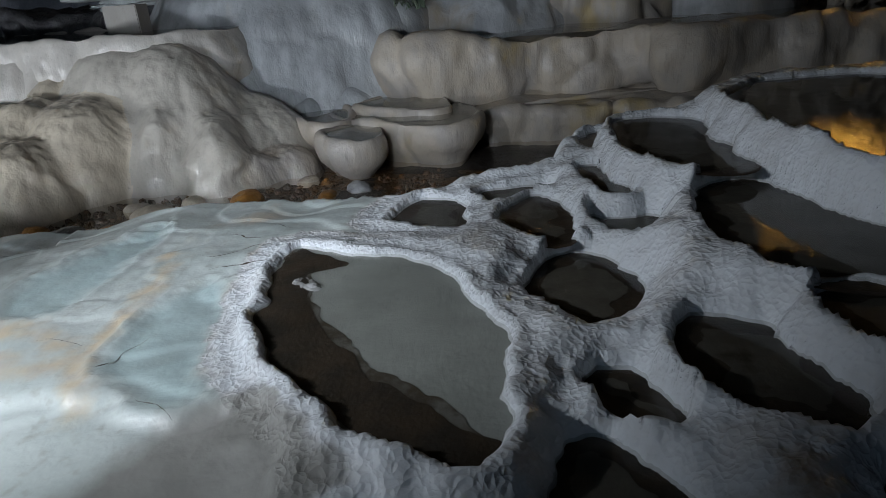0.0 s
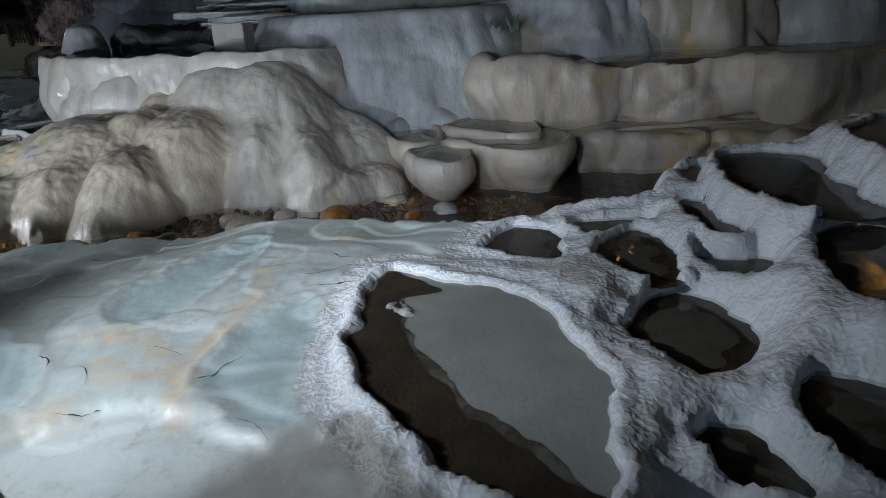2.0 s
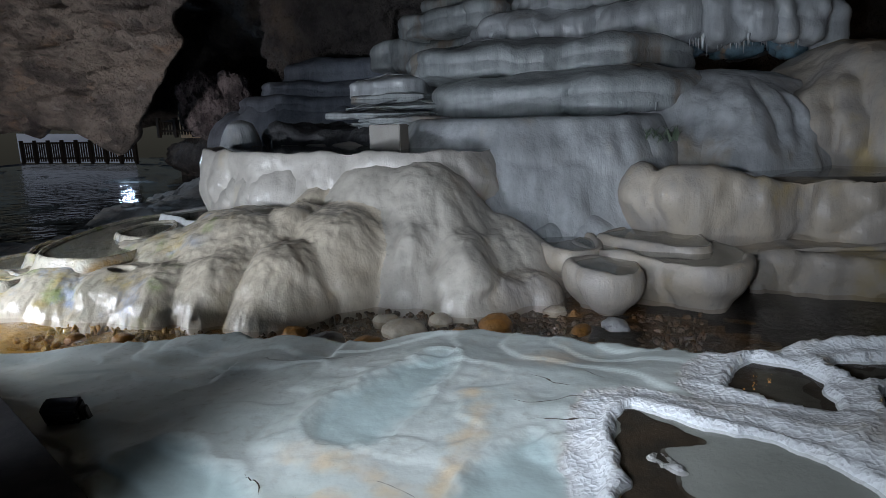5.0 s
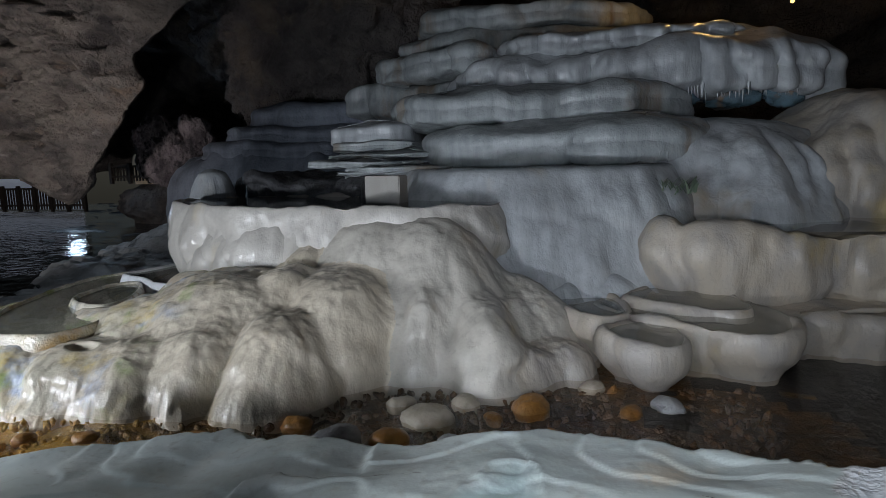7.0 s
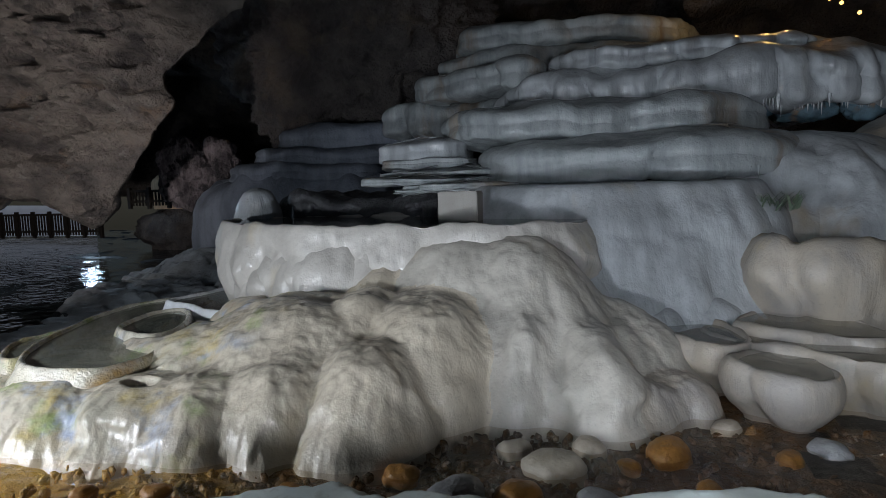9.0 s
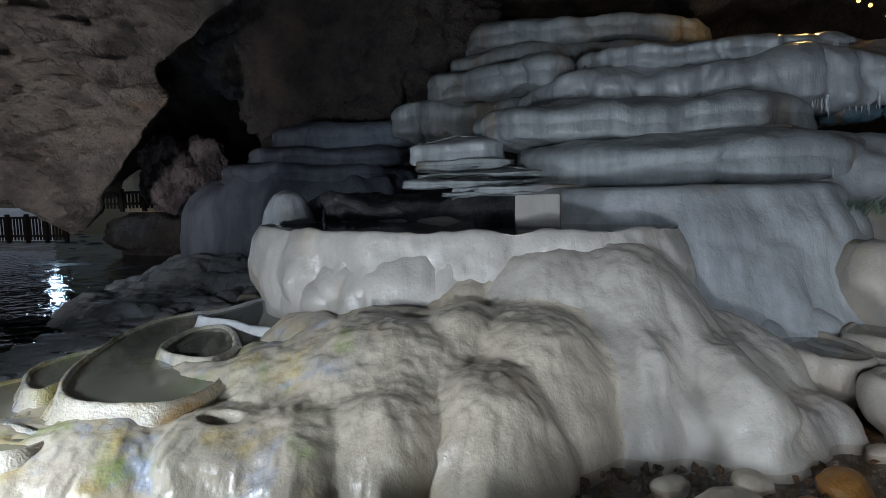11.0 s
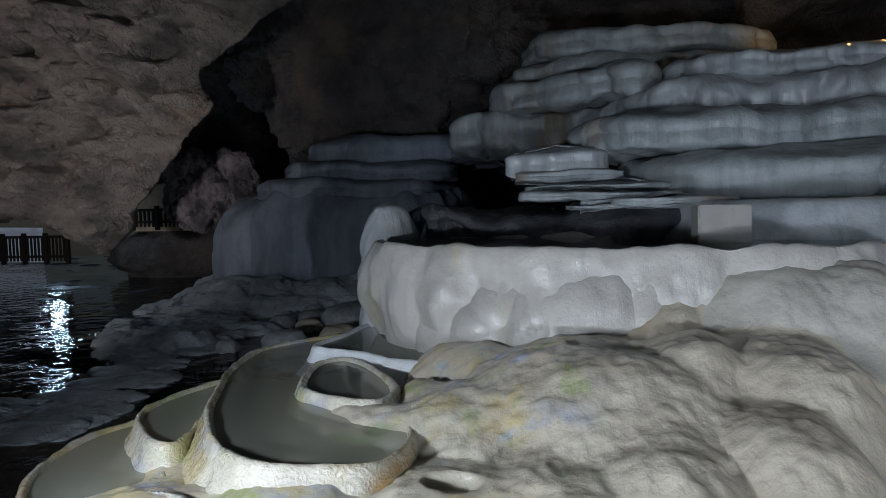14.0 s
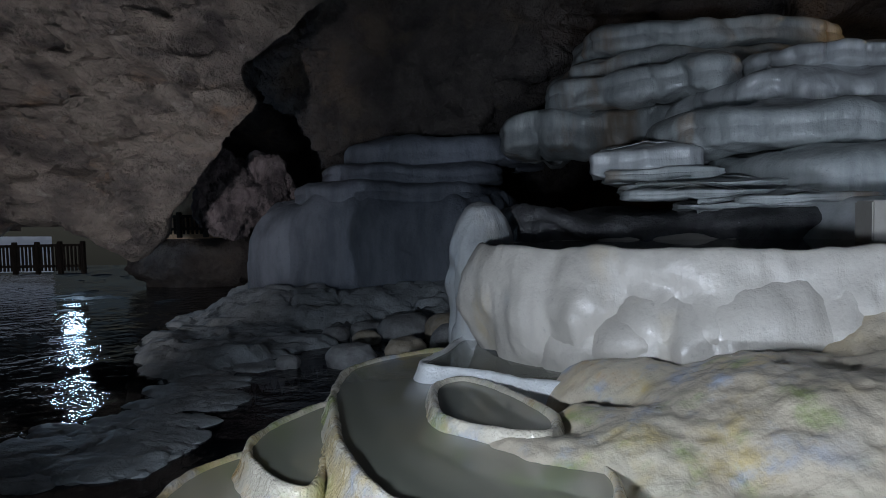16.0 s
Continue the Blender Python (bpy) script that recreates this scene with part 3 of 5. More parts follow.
wave = fbm(np.dstack([X * 0.8, Y * 1.1, 0 * X + 3]), 3) * 1.1 + 0.9 * X + 1.3 * Y
terrace = np.floor(wave) + smooth(0.0, 0.10, wave - np.floor(wave))
land = land + open_part * (0.016 * (terrace - wave) + 0.006 * grain)
for (level, bed, pts), d in zip(POOLS, dist):
    rim = (0.024 + 0.012 * vnoise(np.dstack([X * 7, Y * 7, 0 * X + level * 9]))) * np.exp(-(np.maximum(d - 0.015, 0) / 0.055) ** 2)
    outside = np.maximum(land, level + 0.008 - np.maximum(d - 0.05, 0) * 1.6) + rim
    land = np.where(d < 0.3, np.where(d < 0, level + 0.016 - (0.15 if level != 0.05 else 0.11) * smooth(0.0, 0.07, -d), np.where(d < 0.12, outside, land)), land)
shore = signed(XY + 0.05 * np.dstack([grain, grain]), closed(LAND, 0.1)[0])
land = land - 0.75 * smooth(-0.06, 0.22, shore) - 0.3 * smooth(0.2, 0.6, shore)

rows, cols = X.shape
i = np.arange(rows - 1)[:, None] * cols
j = np.arange(cols - 1)[None]
quads = np.stack([i + j, i + j + 1, i + cols + j + 1, i + cols + j], -1).reshape(-1, 4)
keep = (shore.ravel()[quads] < 0.5).any(1)
quads = quads[keep]
floor = part("floor", np.dstack([X, Y, land]).reshape(-1, 3), quads.tolist(), FLOOR)
tan = 0 * X + 9
TANLINE = [(-1.79, 1.93), (-1.97, 2.27), (-1.95, 2.6), (-1.98, 3.0), (-2.1, 3.4)]
for line in (TANLINE, [(-1.97, 2.35), (-2.35, 2.5), (-2.75, 2.62)], [(-2.0, 2.2), (-2.4, 2.28)], [(-1.24, 2.2), (-1.30, 2.5), (-1.33, 2.8)]):
    for a, b in zip(line, line[1:]):
        a, b = np.array(a), np.array(b)
        t = np.clip(((XYW - a) @ (b - a)) / ((b - a) @ (b - a)), 0, 1)
        tan = np.minimum(tan, np.linalg.norm(XYW - a - t[..., None] * (b - a), axis=-1))
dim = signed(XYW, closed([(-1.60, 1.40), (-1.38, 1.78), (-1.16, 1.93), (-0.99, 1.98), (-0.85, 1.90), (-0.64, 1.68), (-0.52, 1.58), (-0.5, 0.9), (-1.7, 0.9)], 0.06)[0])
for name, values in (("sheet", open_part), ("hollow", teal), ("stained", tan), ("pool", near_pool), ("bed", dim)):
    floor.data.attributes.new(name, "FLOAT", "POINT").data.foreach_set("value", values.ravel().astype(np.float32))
tagged(floor, "white rimstone terraces and wet pale travertine sheets", "cave floor", kind="structure")

for n, (level, bed, pts) in enumerate(POOLS):
    pool = sheet_of("rimstone_pool", pts, level - 0.014, bed, grow=0.08)
    big = n == 0
    tagged(pool, "shallow cave pool with grey silt and a brown margin" if big else "small dark brown rimstone pool full of water", "cave pool", "rimstone pools")
    sheet_of("water", pts, level, POOL, pool, "still clear water", 0.075)
    if not big:
        sheet_of("silt", pts, level - 0.010, DIMSILT, pool, "grey-brown silt", -0.05, 0.02, 0.05)

# the great pool's brown margin and crust islands
margin = sheet_of("algae_margin", [(-1.26, 3.28), (-1.22, 2.75), (-1.17, 2.5), (-1.05, 2.26), (-0.85, 2.02), (-0.66, 1.84), (-0.50, 1.68), (-0.28, 1.60), (-0.10, 1.57), (-0.06, 1.63), (-0.16, 1.69), (-0.32, 1.81), (-0.62, 2.04), (-0.78, 2.26), (-1.01, 2.60), (-1.08, 2.85), (-1.10, 2.98), (-0.96, 3.10), (-1.10, 3.22)], 0.042, BROWN, grow=0.03, step=0.015, rag=0.022)
sheet_of("speckles", [(-1.22, 3.25), (-1.17, 2.75), (-1.12, 2.5), (-1.0, 2.26), (-0.80, 2.02), (-0.62, 1.84), (-0.46, 1.70), (-0.28, 1.62), (-0.08, 1.60), (-0.02, 1.66), (-0.13, 1.74), (-0.28, 1.87), (-0.57, 2.12), (-0.74, 2.34), (-0.96, 2.66), (-1.04, 2.88), (-1.05, 3.0), (-0.92, 3.12)], 0.039, SPECK, margin, "speckled brown silt", 0.0, 0.015, 0.03)
tagged(margin, "dark brown algae mat along a pool rim", "algae mat")
for cx, cy, r in ((-1.07, 2.88, 0.07),):
    loft("crust_island", ellipse(cx, cy, r, r * 0.6, 130, 8), [(0, 0.056), (0.02, 0.04), (0.03, -0.03)], CRUST, "pale knobbly crust standing out of the pool", 0.06, 0.012, (9, 0.02), (12, 0.035), cx, category="crust")

def ground_at(x, y):
    return land[int(round((y - gy[0]) / STEP)), int(round((x - gx[0]) / STEP))]


for ax, ay, bx_, by_, w in ((-1.85, 3.70, -1.57, 3.58, 0.022), (-1.89, 3.31, -1.45, 3.42, 0.012), (-1.73, 3.15, -1.36, 3.17, 0.012), (-1.60, 3.82, -1.42, 3.70, 0.010), (-2.9, 2.42, -2.72, 2.27, 0.012),
                           (-1.84, 2.16, -1.72, 2.45, 0.010), (-1.52, 1.96, -1.30, 1.84, 0.010), (-2.35, 1.9, -2.15, 2.02, 0.008), (-2.55, 2.3, -2.35, 2.12, 0.007), (-3.4, 3.9, -3.0, 3.95, 0.012), (-2.3, 2.45, -2.0, 2.38, 0.006)):
    v, f = [], []
    for k in range(13):
        t = k / 12
        x, y = ax + (bx_ - ax) * t, ay + (by_ - ay) * t
        nx, ny = -(by_ - ay), bx_ - ax
        n_ = math.hypot(nx, ny)
        sway = 0.03 * float(vnoise(np.array([[x * 9, y * 9, 2.0]]))[0])
        half = 0.4 * w * math.sin(math.pi * min(1, max(0, 0.03 + 0.94 * t))) * (0.7 + 0.5 * float(vnoise(np.array([[x * 30, y * 30, 0.0]]))[0]))
        x, y = x + nx / n_ * sway, y + ny / n_ * sway
        for s in (-1, 1):
            v.append((x + nx / n_ * half * s, y + ny / n_ * half * s, ground_at(x + nx / n_ * half * s, y + ny / n_ * half * s) + 0.003))
    f = [(2 * k, 2 * k + 1, 2 * k + 3, 2 * k + 2) for k in range(12)]
    part("crack", v, f, BROWN, floor, "dark brown crack")

# ---- stream and lake ----
bx, by = np.arange(-36, 18.01, 0.15), np.arange(-12.0, 30.01, 0.15)
BX, BY = np.meshgrid(bx, by)
rough_bed = fbm(np.dstack([BX * 1.3, BY * 1.3, 0 * BX]), 5)
bed = -0.60 + 0.05 * rough_bed - 0.5 * smooth(-8.6, -10.2, BX) * smooth(12.5, 10.5, BY + 0.3 * BX + 3.0)
rows, cols = BX.shape
i = np.arange(rows - 1)[:, None] * cols
j = np.arange(cols - 1)[None]
quads = np.stack([i + j, i + j + 1, i + cols + j + 1, i + cols + j], -1).reshape(-1, 4)
ground = part("ground", np.dstack([BX, BY, bed]).reshape(-1, 3), quads.tolist(), OCHRE)
ground.data.materials.append(DARKBED)
ground.data.polygons.foreach_set("material_index", (((BX + 1.2 * rough_bed).ravel()[quads].mean(1) < -8.9) | ((BX + 1.4 * rough_bed).ravel()[quads].mean(1) > -0.3)).astype(np.int32))
tagged(ground, "ochre gravel stream bed and dark lake bed", "cave floor", kind="structure")
stream = tagged(part("water", [(-8.6, 3.0, -0.53), (6, 3.0, -0.53), (6, 10, -0.53), (-8.6, 10, -0.53)], [(0, 1, 2, 3)], STREAM, flat=True), "shallow clear stream over ochre gravel", "stream", kind="structure")
stream.visible_shadow = False
tagged(part("water", [(-34, 1.0, -0.56), (-8.6, 1.0, -0.56), (-8.6, 30, -0.56), (-34, 30, -0.56)], [(0, 1, 2, 3)], LAKE, flat=True), "black rippled lake water", "lake", kind="structure")


def stone(name, x, y, z, r, mat, label, squash=0.6, seed=0.0, category="stone", turn=20, long=1.3):
    return loft(name, ellipse(x, y, r * long, r, turn, 9), [(-r * 0.35, z + r * squash), (0, z + r * squash * 0.5), (r * 0.05, z), (-r * 0.1, z - r * 0.5)], mat, label, z + r * squash * 1.15,
                max(0.02, r / 7), (3 / r, r * 0.04), (1.4 / r, r * 0.16), seed, category=category)


for n, (x, y, r, mat) in enumerate([(-3.52, 5.58, 0.17, PEBBLE), (-3.85, 5.85, 0.10, PEBBLE), (-2.72, 6.02, 0.15, RUST), (-3.3, 6.0, 0.11, PEBBLE), (-3.2, 5.2, 0.10, SLAB),
                                    (-2.25, 6.65, 0.09, PEBBLE), (-4.1, 5.0, 0.16, SLAB), (-2.5, 5.5, 0.08, RUST), (-3.0, 5.75, 0.07, RUST), (-4.55, 5.25, 0.10, RUST), (-3.7, 5.15, 0.12, RUST),
                                    (-1.9, 6.1, 0.09, RUST), (-1.6, 6.3, 0.12, SLAB), (-5.2, 4.85, 0.08, RUST), (-6.1, 4.62, 0.08, RUST), (-6.6, 4.5, 0.07, RUST)]):
    kind = "cream rounded stone" if mat is PEBBLE else "rust-orange stone" if mat is RUST else "grey flat stone"
    tagged(stone("stone", x, y, -0.56, r, mat, kind + " lying in the stream", 0.75, n, turn=40 * n), group="stream stones")

# ---- flowstone round the stream ----
# front bank of flowstone: one draped surface, each bulge a part: x, y, radii, turn, top, power, surface
BULGES = [
    (-6.05, 6.80, 1.40, 1.30, 10, 0.44, 3.2, BANK),
    (-7.05, 7.35, 1.00, 0.62, -30, 0.30, 2.6, BANK),
    (-6.85, 6.50, 1.10, 0.90, 20, 0.20, 2.6, BANK),
    (-7.75, 6.45, 0.95, 0.55, -25, 0.05, 2.2, BANK),
    (-7.38, 6.78, 0.45, 0.40, 0, 0.10, 2.6, BANK),
    (-5.10, 6.02, 0.66, 0.92, 0, 0.19, 2.8, BANK),
    (-4.82, 6.80, 0.86, 0.98, 15, 0.47, 3.2, BANK),
    (-5.42, 6.75, 0.60, 0.70, 0, 0.52, 2.6, BANK),
    (-5.82, 5.85, 0.60, 0.80, 0, 0.08, 2.6, BANK),
    (-6.38, 5.65, 0.68, 0.80, 0, -0.04, 2.6, BANK),
    (-7.00, 5.60, 0.88, 0.76, 0, -0.07, 2.4, BANK),
    (-7.85, 5.50, 0.90, 0.78, -15, -0.08, 2.6, BANK),
    (-8.70, 5.25, 0.95, 0.72, -15, -0.20, 2.6, BANK),
    (-9.00, 6.50, 0.85, 1.30, 15, -0.22, 2.6, BANK),
    (-4.70, 7.60, 1.10, 1.10, 0, 0.95, 2.8, FLOW),
    (-4.05, 7.60, 1.25, 1.35, 20, 0.96, 2.0, FLOW),
    (-5.45, 7.45, 0.75, 0.72, 0, 0.74, 2.6, BANK),
    (-3.20, 7.70, 0.95, 1.00, 30, 0.30, 2.0, FLOW),
    (-3.35, 6.95, 0.52, 0.84, 15, 0.20, 2.8, FLOW),
    (-3.95, 6.90, 0.40, 0.66, 5, 0.30, 2.8, FLOW),
    (-2.95, 6.75, 0.42, 0.45, 10, -0.20, 2.6, TAN),
    (-2.60, 7.05, 0.42, 0.40, 0, -0.24, 2.6, TAN),
]
mx, my = np.arange(-9.8, -2.1, 0.018), np.arange(4.3, 8.8, 0.018)
MX, MY = np.meshgrid(mx, my)
wob = np.dstack([fbm(np.dstack([MX * 1.6, MY * 1.6, 0 * MX]), 3), fbm(np.dstack([MX * 1.6, MY * 1.6, 0 * MX + 8]), 3)])
hs = []
for x, y, rx, ry, turn, high, power, mat in BULGES:
    c, s = math.cos(radians(turn)), math.sin(radians(turn))
    px, py = MX - x + 0.07 * wob[..., 0], MY - y + 0.07 * wob[..., 1]
    a = np.arctan2(py, px)
    r = np.hypot((px * c + py * s) / rx, (py * c - px * s) / ry)
    fold = np.sqrt(np.abs(vnoise(np.dstack([np.cos(a) * 3.2 + x, np.sin(a) * 3.2 + y, 0.7 * r]))) + 0.03) - 0.45
    hs.append(high - (high + 0.62) * r ** power + 0.035 * fold * smooth(0.15, 0.8, r))
hs = np.array(hs)
which = hs.argmax(0)
soft = 0.065
crest = hs.max(0)
bankz = crest + soft * np.log(np.exp(np.maximum((hs - crest) / soft, -40)).sum(0))
bankz = bankz + 0.022 * fbm(np.dstack([MX * 3.2, MY * 3.2, bankz * 2]), 4) + 0.010 * vnoise(np.dstack([MX * 16, MY * 16, bankz * 5]))
for x, y, rx, ry, depth in ((-5.62, 6.72, 0.50, 0.16, 0.05), (-6.95, 5.47, 0.15, 0.09, 0.08)):
    bankz = bankz - depth * smooth(1.2, 0.5, np.hypot((MX - x) / rx, (MY - y) / ry))
bankz = np.maximum(bankz, -0.95)
side = 0.05 * np.dstack([vnoise(np.dstack([MX * 2, MY * 2, bankz * 5])), vnoise(np.dstack([MX * 2, MY * 2, bankz * 5 + 7]))]) * smooth(0.5, -0.2, bankz)[..., None]
pts3 = np.dstack([MX + side[..., 0], MY + side[..., 1], bankz])
nor3 = np.cross(np.gradient(pts3, axis=1), np.gradient(pts3, axis=0))
nor3 /= np.maximum(np.linalg.norm(nor3, axis=2, keepdims=True), 1e-9)
steep = 1 - np.abs(nor3[..., 2])
# drip ridges and small scallops on the steeper faces
ridge = 0.5 - np.sqrt(np.abs(vnoise(pts3 * np.array([7.5, 7.5, 2.6]) + 3)) + 0.01) + 0.4 * (0.5 - np.abs(vnoise(pts3 * np.array([17, 17, 8.0]) + 9)))
rough3 = smooth(-4.6, -5.6, MX) * 0.8 + 0.2
pts3 = pts3 + nor3 * ((0.030 * steep + 0.006) * ridge * rough3 + 0.03 * steep * fbm(pts3 * 3.0 + 4, 3))[..., None]
pts3 = pts3.reshape(-1, 3)
rows, cols = MX.shape
i = np.arange(rows - 1)[:, None] * cols
j = np.arange(cols - 1)[None]
quads = np.stack([i + j, i + j + 1, i + cols + j + 1, i + cols + j], -1).reshape(-1, 4)
quads = quads[bankz.ravel()[quads].max(1) > -0.75]
owner = which.ravel()[quads[:, 0]]
flow_bank = tagged(new("flowstone_bank"), "wet cream and grey draped flowstone bank beside the stream", "flowstone")
for n, bulge in enumerate(BULGES):
    mine = quads[owner == n]
    if len(mine) < 20:
        continue
    used, back = np.unique(mine, return_inverse=True)
    part("bulge", pts3[used], back.reshape(-1, 4).tolist(), bulge[-1], flow_bank, "yellow and green stained wet bulge" if bulge[0] < -6.2 else "")


def dome(x, y, rx, ry, turn, high, low, mat, label, seed, rib=(2.2, 0.05), lump=(1.8, 0.05), power=2.2, step=0.05, folds=7):
    n = 9
    prof = [(-min(rx, ry) * (1 - (1 - (1 - s) ** power) ** (1 / power)), low + (high - low) * (1 - s)) for s in np.linspace(0.04, 1, n)]
    prof += [(-0.05, low - 0.1)]
    return loft("flowstone_dome", ellipse(x, y, rx, ry, turn, 12), prof, mat, label, high, step, rib, lump, seed, category="flowstone", folds=folds)


# upper pool with its wall and bulging lobe
UPPER = [(-8.28, 8.85), (-8.1, 8.35), (-7.65, 8.0), (-7.2, 7.75), (-6.5, 7.42), (-5.8, 7.38), (-5.0, 7.36), (-4.4, 7.45), (-3.95, 7.66), (-3.6, 7.95), (-3.45, 8.5), (-3.8, 9.2), (-5.5, 9.4), (-7.4, 9.7), (-8.1, 9.4)]
upper = loft("upper_pool", UPPER, [(-0.12, 0.98), (-0.05, 1.06), (-0.01, 1.085), (0.02, 1.06), (0.06, 0.95), (0.11, 0.75), (0.13, 0.55), (0.08, 0.36), (-0.04, 0.1)], CREAM,
             "raised cream flowstone basin brimming with still water", 0.96, 0.035, (2.2, 0.13), (2.6, 0.05), 12, category="cave pool", fade=0.5)
sheet_of("water", UPPER, 1.07, POOL, upper, "still black water", -0.03)
dome(-5.95, 7.85, 1.15, 0.72, 6, 1.03, 0.20, CREAM, "cream flowstone lobe bulging from a pool wall", 13, (2.6, 0.10), (2.0, 0.06), 2.4)
dome(-7.15, 8.12, 0.85, 0.55, -32, 0.88, 0.15, CREAM, "cream flowstone lobe bulging from a pool wall", 14, (2.6, 0.10), (2.2, 0.06), 2.2)

# pale veil of flowstone behind
VEILED = [(-4.3, 8.75), (-3.6, 8.62), (-2.9, 8.85), (-2.2, 9.1), (-1.75, 9.35), (-1.45, 9.9), (-1.6, 11.0), (-4.5, 11.2), (-5.2, 10.2), (-4.9, 9.2)]
loft("flowstone_veil", VEILED, [(-0.2, 1.46), (-0.05, 1.45), (0.03, 1.40), (0.12, 1.25), (0.26, 1.05), (0.38, 0.8), (0.48, 0.5), (0.60, 0.25), (0.72, 0.02), (0.78, -0.2), (0.75, -0.62)], VEIL,
     "pale fluted flowstone curtain spilling from a ledge", 1.46, 0.045, (2.6, 0.07), (1.5, 0.03), 15, folds=10)
for n, (x, y, r, h) in enumerate([(-2.75, 8.45, 0.55, 0.16), (-2.2, 8.6, 0.52, 0.24), (-1.85, 9.0, 0.5, 0.28), (-3.1, 8.3, 0.5, 0.20)]):
    dome(x, y, r, r, 0, h, -0.62, VEIL, "small rounded flowstone boss under a curtain", 16 + n, (2.4, 0.03))

# tan tier and the long ledge to the far end of the stream
LONG = [(-1.55, 8.75), (-1.2, 8.45), (-0.6, 8.5), (0.1, 8.6), (0.9, 8.7), (1.6, 8.8), (2.2, 8.4), (3.2, 8.6), (4.5, 8.8), (6.5, 9.0), (6.5, 12.5), (-1.2, 12.5), (-1.6, 10.2)]
tier = loft("flowstone_tier", LONG, [(-0.25, 0.66), (-0.10, 0.70), (0.0, 0.72), (0.04, 0.66), (0.08, 0.45), (0.10, 0.2), (0.02, -0.05), (-0.15, -0.2), (-0.2, -0.62)], TAN,
            "tan and grey fluted flowstone tier with a wet flat top", 0.66, 0.05, (1.5, 0.17), (1.5, 0.10), 21, folds=12, wavy=0.05)
sheet_of("water", LONG, 0.695, POOL, tier, "thin film of dark water", -0.13)
loft("flowstone_ledge", [(-0.35, 8.0), (0.2, 8.05), (0.8, 8.0), (1.5, 8.05), (2.4, 7.9), (3.5, 8.1), (5.5, 8.2), (5.5, 9.5), (-0.3, 9.5)], [(-0.15, -0.08), (0, -0.10), (0.05, -0.2), (0.02, -0.4), (-0.1, -0.62)], TAN,
     "low rounded grey-tan ledge at the water", -0.06, 0.05, (1.8, 0.16), (2.4, 0.09), 22, folds=9)

# stepped basins at the water's edge
BASINS = [
    ([(-1.95, 8.2), (-1.5, 8.75), (-1.0, 8.55), (-0.75, 8.0), (-0.8, 7.65), (-1.3, 7.65), (-1.8, 7.85)], 0.03, "shallow tan basin stepping down to the stream"),
    ([(-2.25, 8.15), (-1.98, 7.62), (-1.5, 7.32), (-1.15, 7.1), (-0.75, 6.98), (-0.45, 7.2), (-0.36, 7.7), (-0.6, 8.3), (-1.4, 8.6)], -0.05, "long tan basin with dark water and a thick rim"),
    ([(-2.15, 7.1), (-2.0, 6.78), (-1.78, 6.58), (-1.55, 6.58), (-1.42, 6.8), (-1.5, 7.2), (-1.85, 7.4)], -0.09, "small round tan basin hanging over the stream"),
    ([(-2.75, 7.9), (-2.5, 7.5), (-2.2, 7.35), (-1.95, 7.6), (-2.1, 8.2), (-2.5, 8.3)], -0.03, "shallow tan basin stepping down to the stream"),
]
for n, (pts, level, label) in enumerate(BASINS):
    b = loft("stream_basin", pts, [(-0.09, level - 0.05), (-0.04, level - 0.012), (0.0, level + 0.014), (0.035, level - 0.01), (0.055, level - 0.08), (0.05, level - 0.18), (0.02, level - 0.28), (-0.06, level - 0.38), (-0.13, -0.54), (-0.15, -0.64)], TAN, label,
             level - 0.05, 0.035, (1.8, 0.05), (2.4, 0.035), 23 + n, category="cave pool", group="stepped stream basins")
    sheet_of("water", pts, level, STILL, b, "still dark water", -0.012)

# terraces of shell-shaped pools beside the lake
SHELLS = [
    ([(-9.0, 8.9), (-9.43, 8.3), (-9.36, 7.5), (-9.15, 6.9), (-8.92, 6.33), (-8.55, 5.75), (-8.15, 5.43), (-7.68, 5.42), (-7.38, 5.52), (-7.30, 5.90), (-7.40, 6.20), (-7.72, 6.45), (-8.0, 6.9), (-8.2, 7.4), (-8.35, 7.9), (-8.5, 8.4), (-8.65, 9.0)], -0.03, MURK, "shell-shaped travertine pool with murky grey water"),
    ([(-9.46, 7.6), (-9.68, 7.0), (-9.62, 6.5), (-9.18, 6.02), (-8.98, 6.0), (-9.06, 6.45), (-9.2, 6.9), (-9.32, 7.35)], -0.17, MURK, "small shell-shaped travertine pool on a slope"),
    ([(-9.72, 6.9), (-10.0, 6.5), (-9.95, 5.9), (-9.6, 5.35), (-9.1, 5.3), (-8.9, 5.7), (-9.2, 6.05), (-9.6, 6.45)], -0.32, MURK, "lower shell-shaped travertine pool with murky water"),
    ([(-8.75, 5.35), (-8.45, 5.30), (-8.15, 5.2), (-8.2, 4.95), (-8.6, 4.9), (-8.85, 5.1)], -0.22, MURK, "tiny travertine pool on a stained slope"),
    ([(-8.45, 9.2), (-8.62, 8.5), (-8.72, 7.95), (-8.28, 7.77), (-7.73, 7.44), (-7.28, 7.50), (-7.3, 8.0), (-7.8, 8.7)], 0.08, MURK, "narrow white-rimmed pool under a wall"),
    ([(-8.35, 7.70), (-8.52, 7.45), (-8.42, 6.90), (-8.28, 6.66), (-7.95, 6.48), (-7.65, 6.45), (-7.60, 6.75), (-7.80, 7.15), (-8.1, 7.55)], 0.03, MURK, "narrow green-stained pool on the slope"),
]
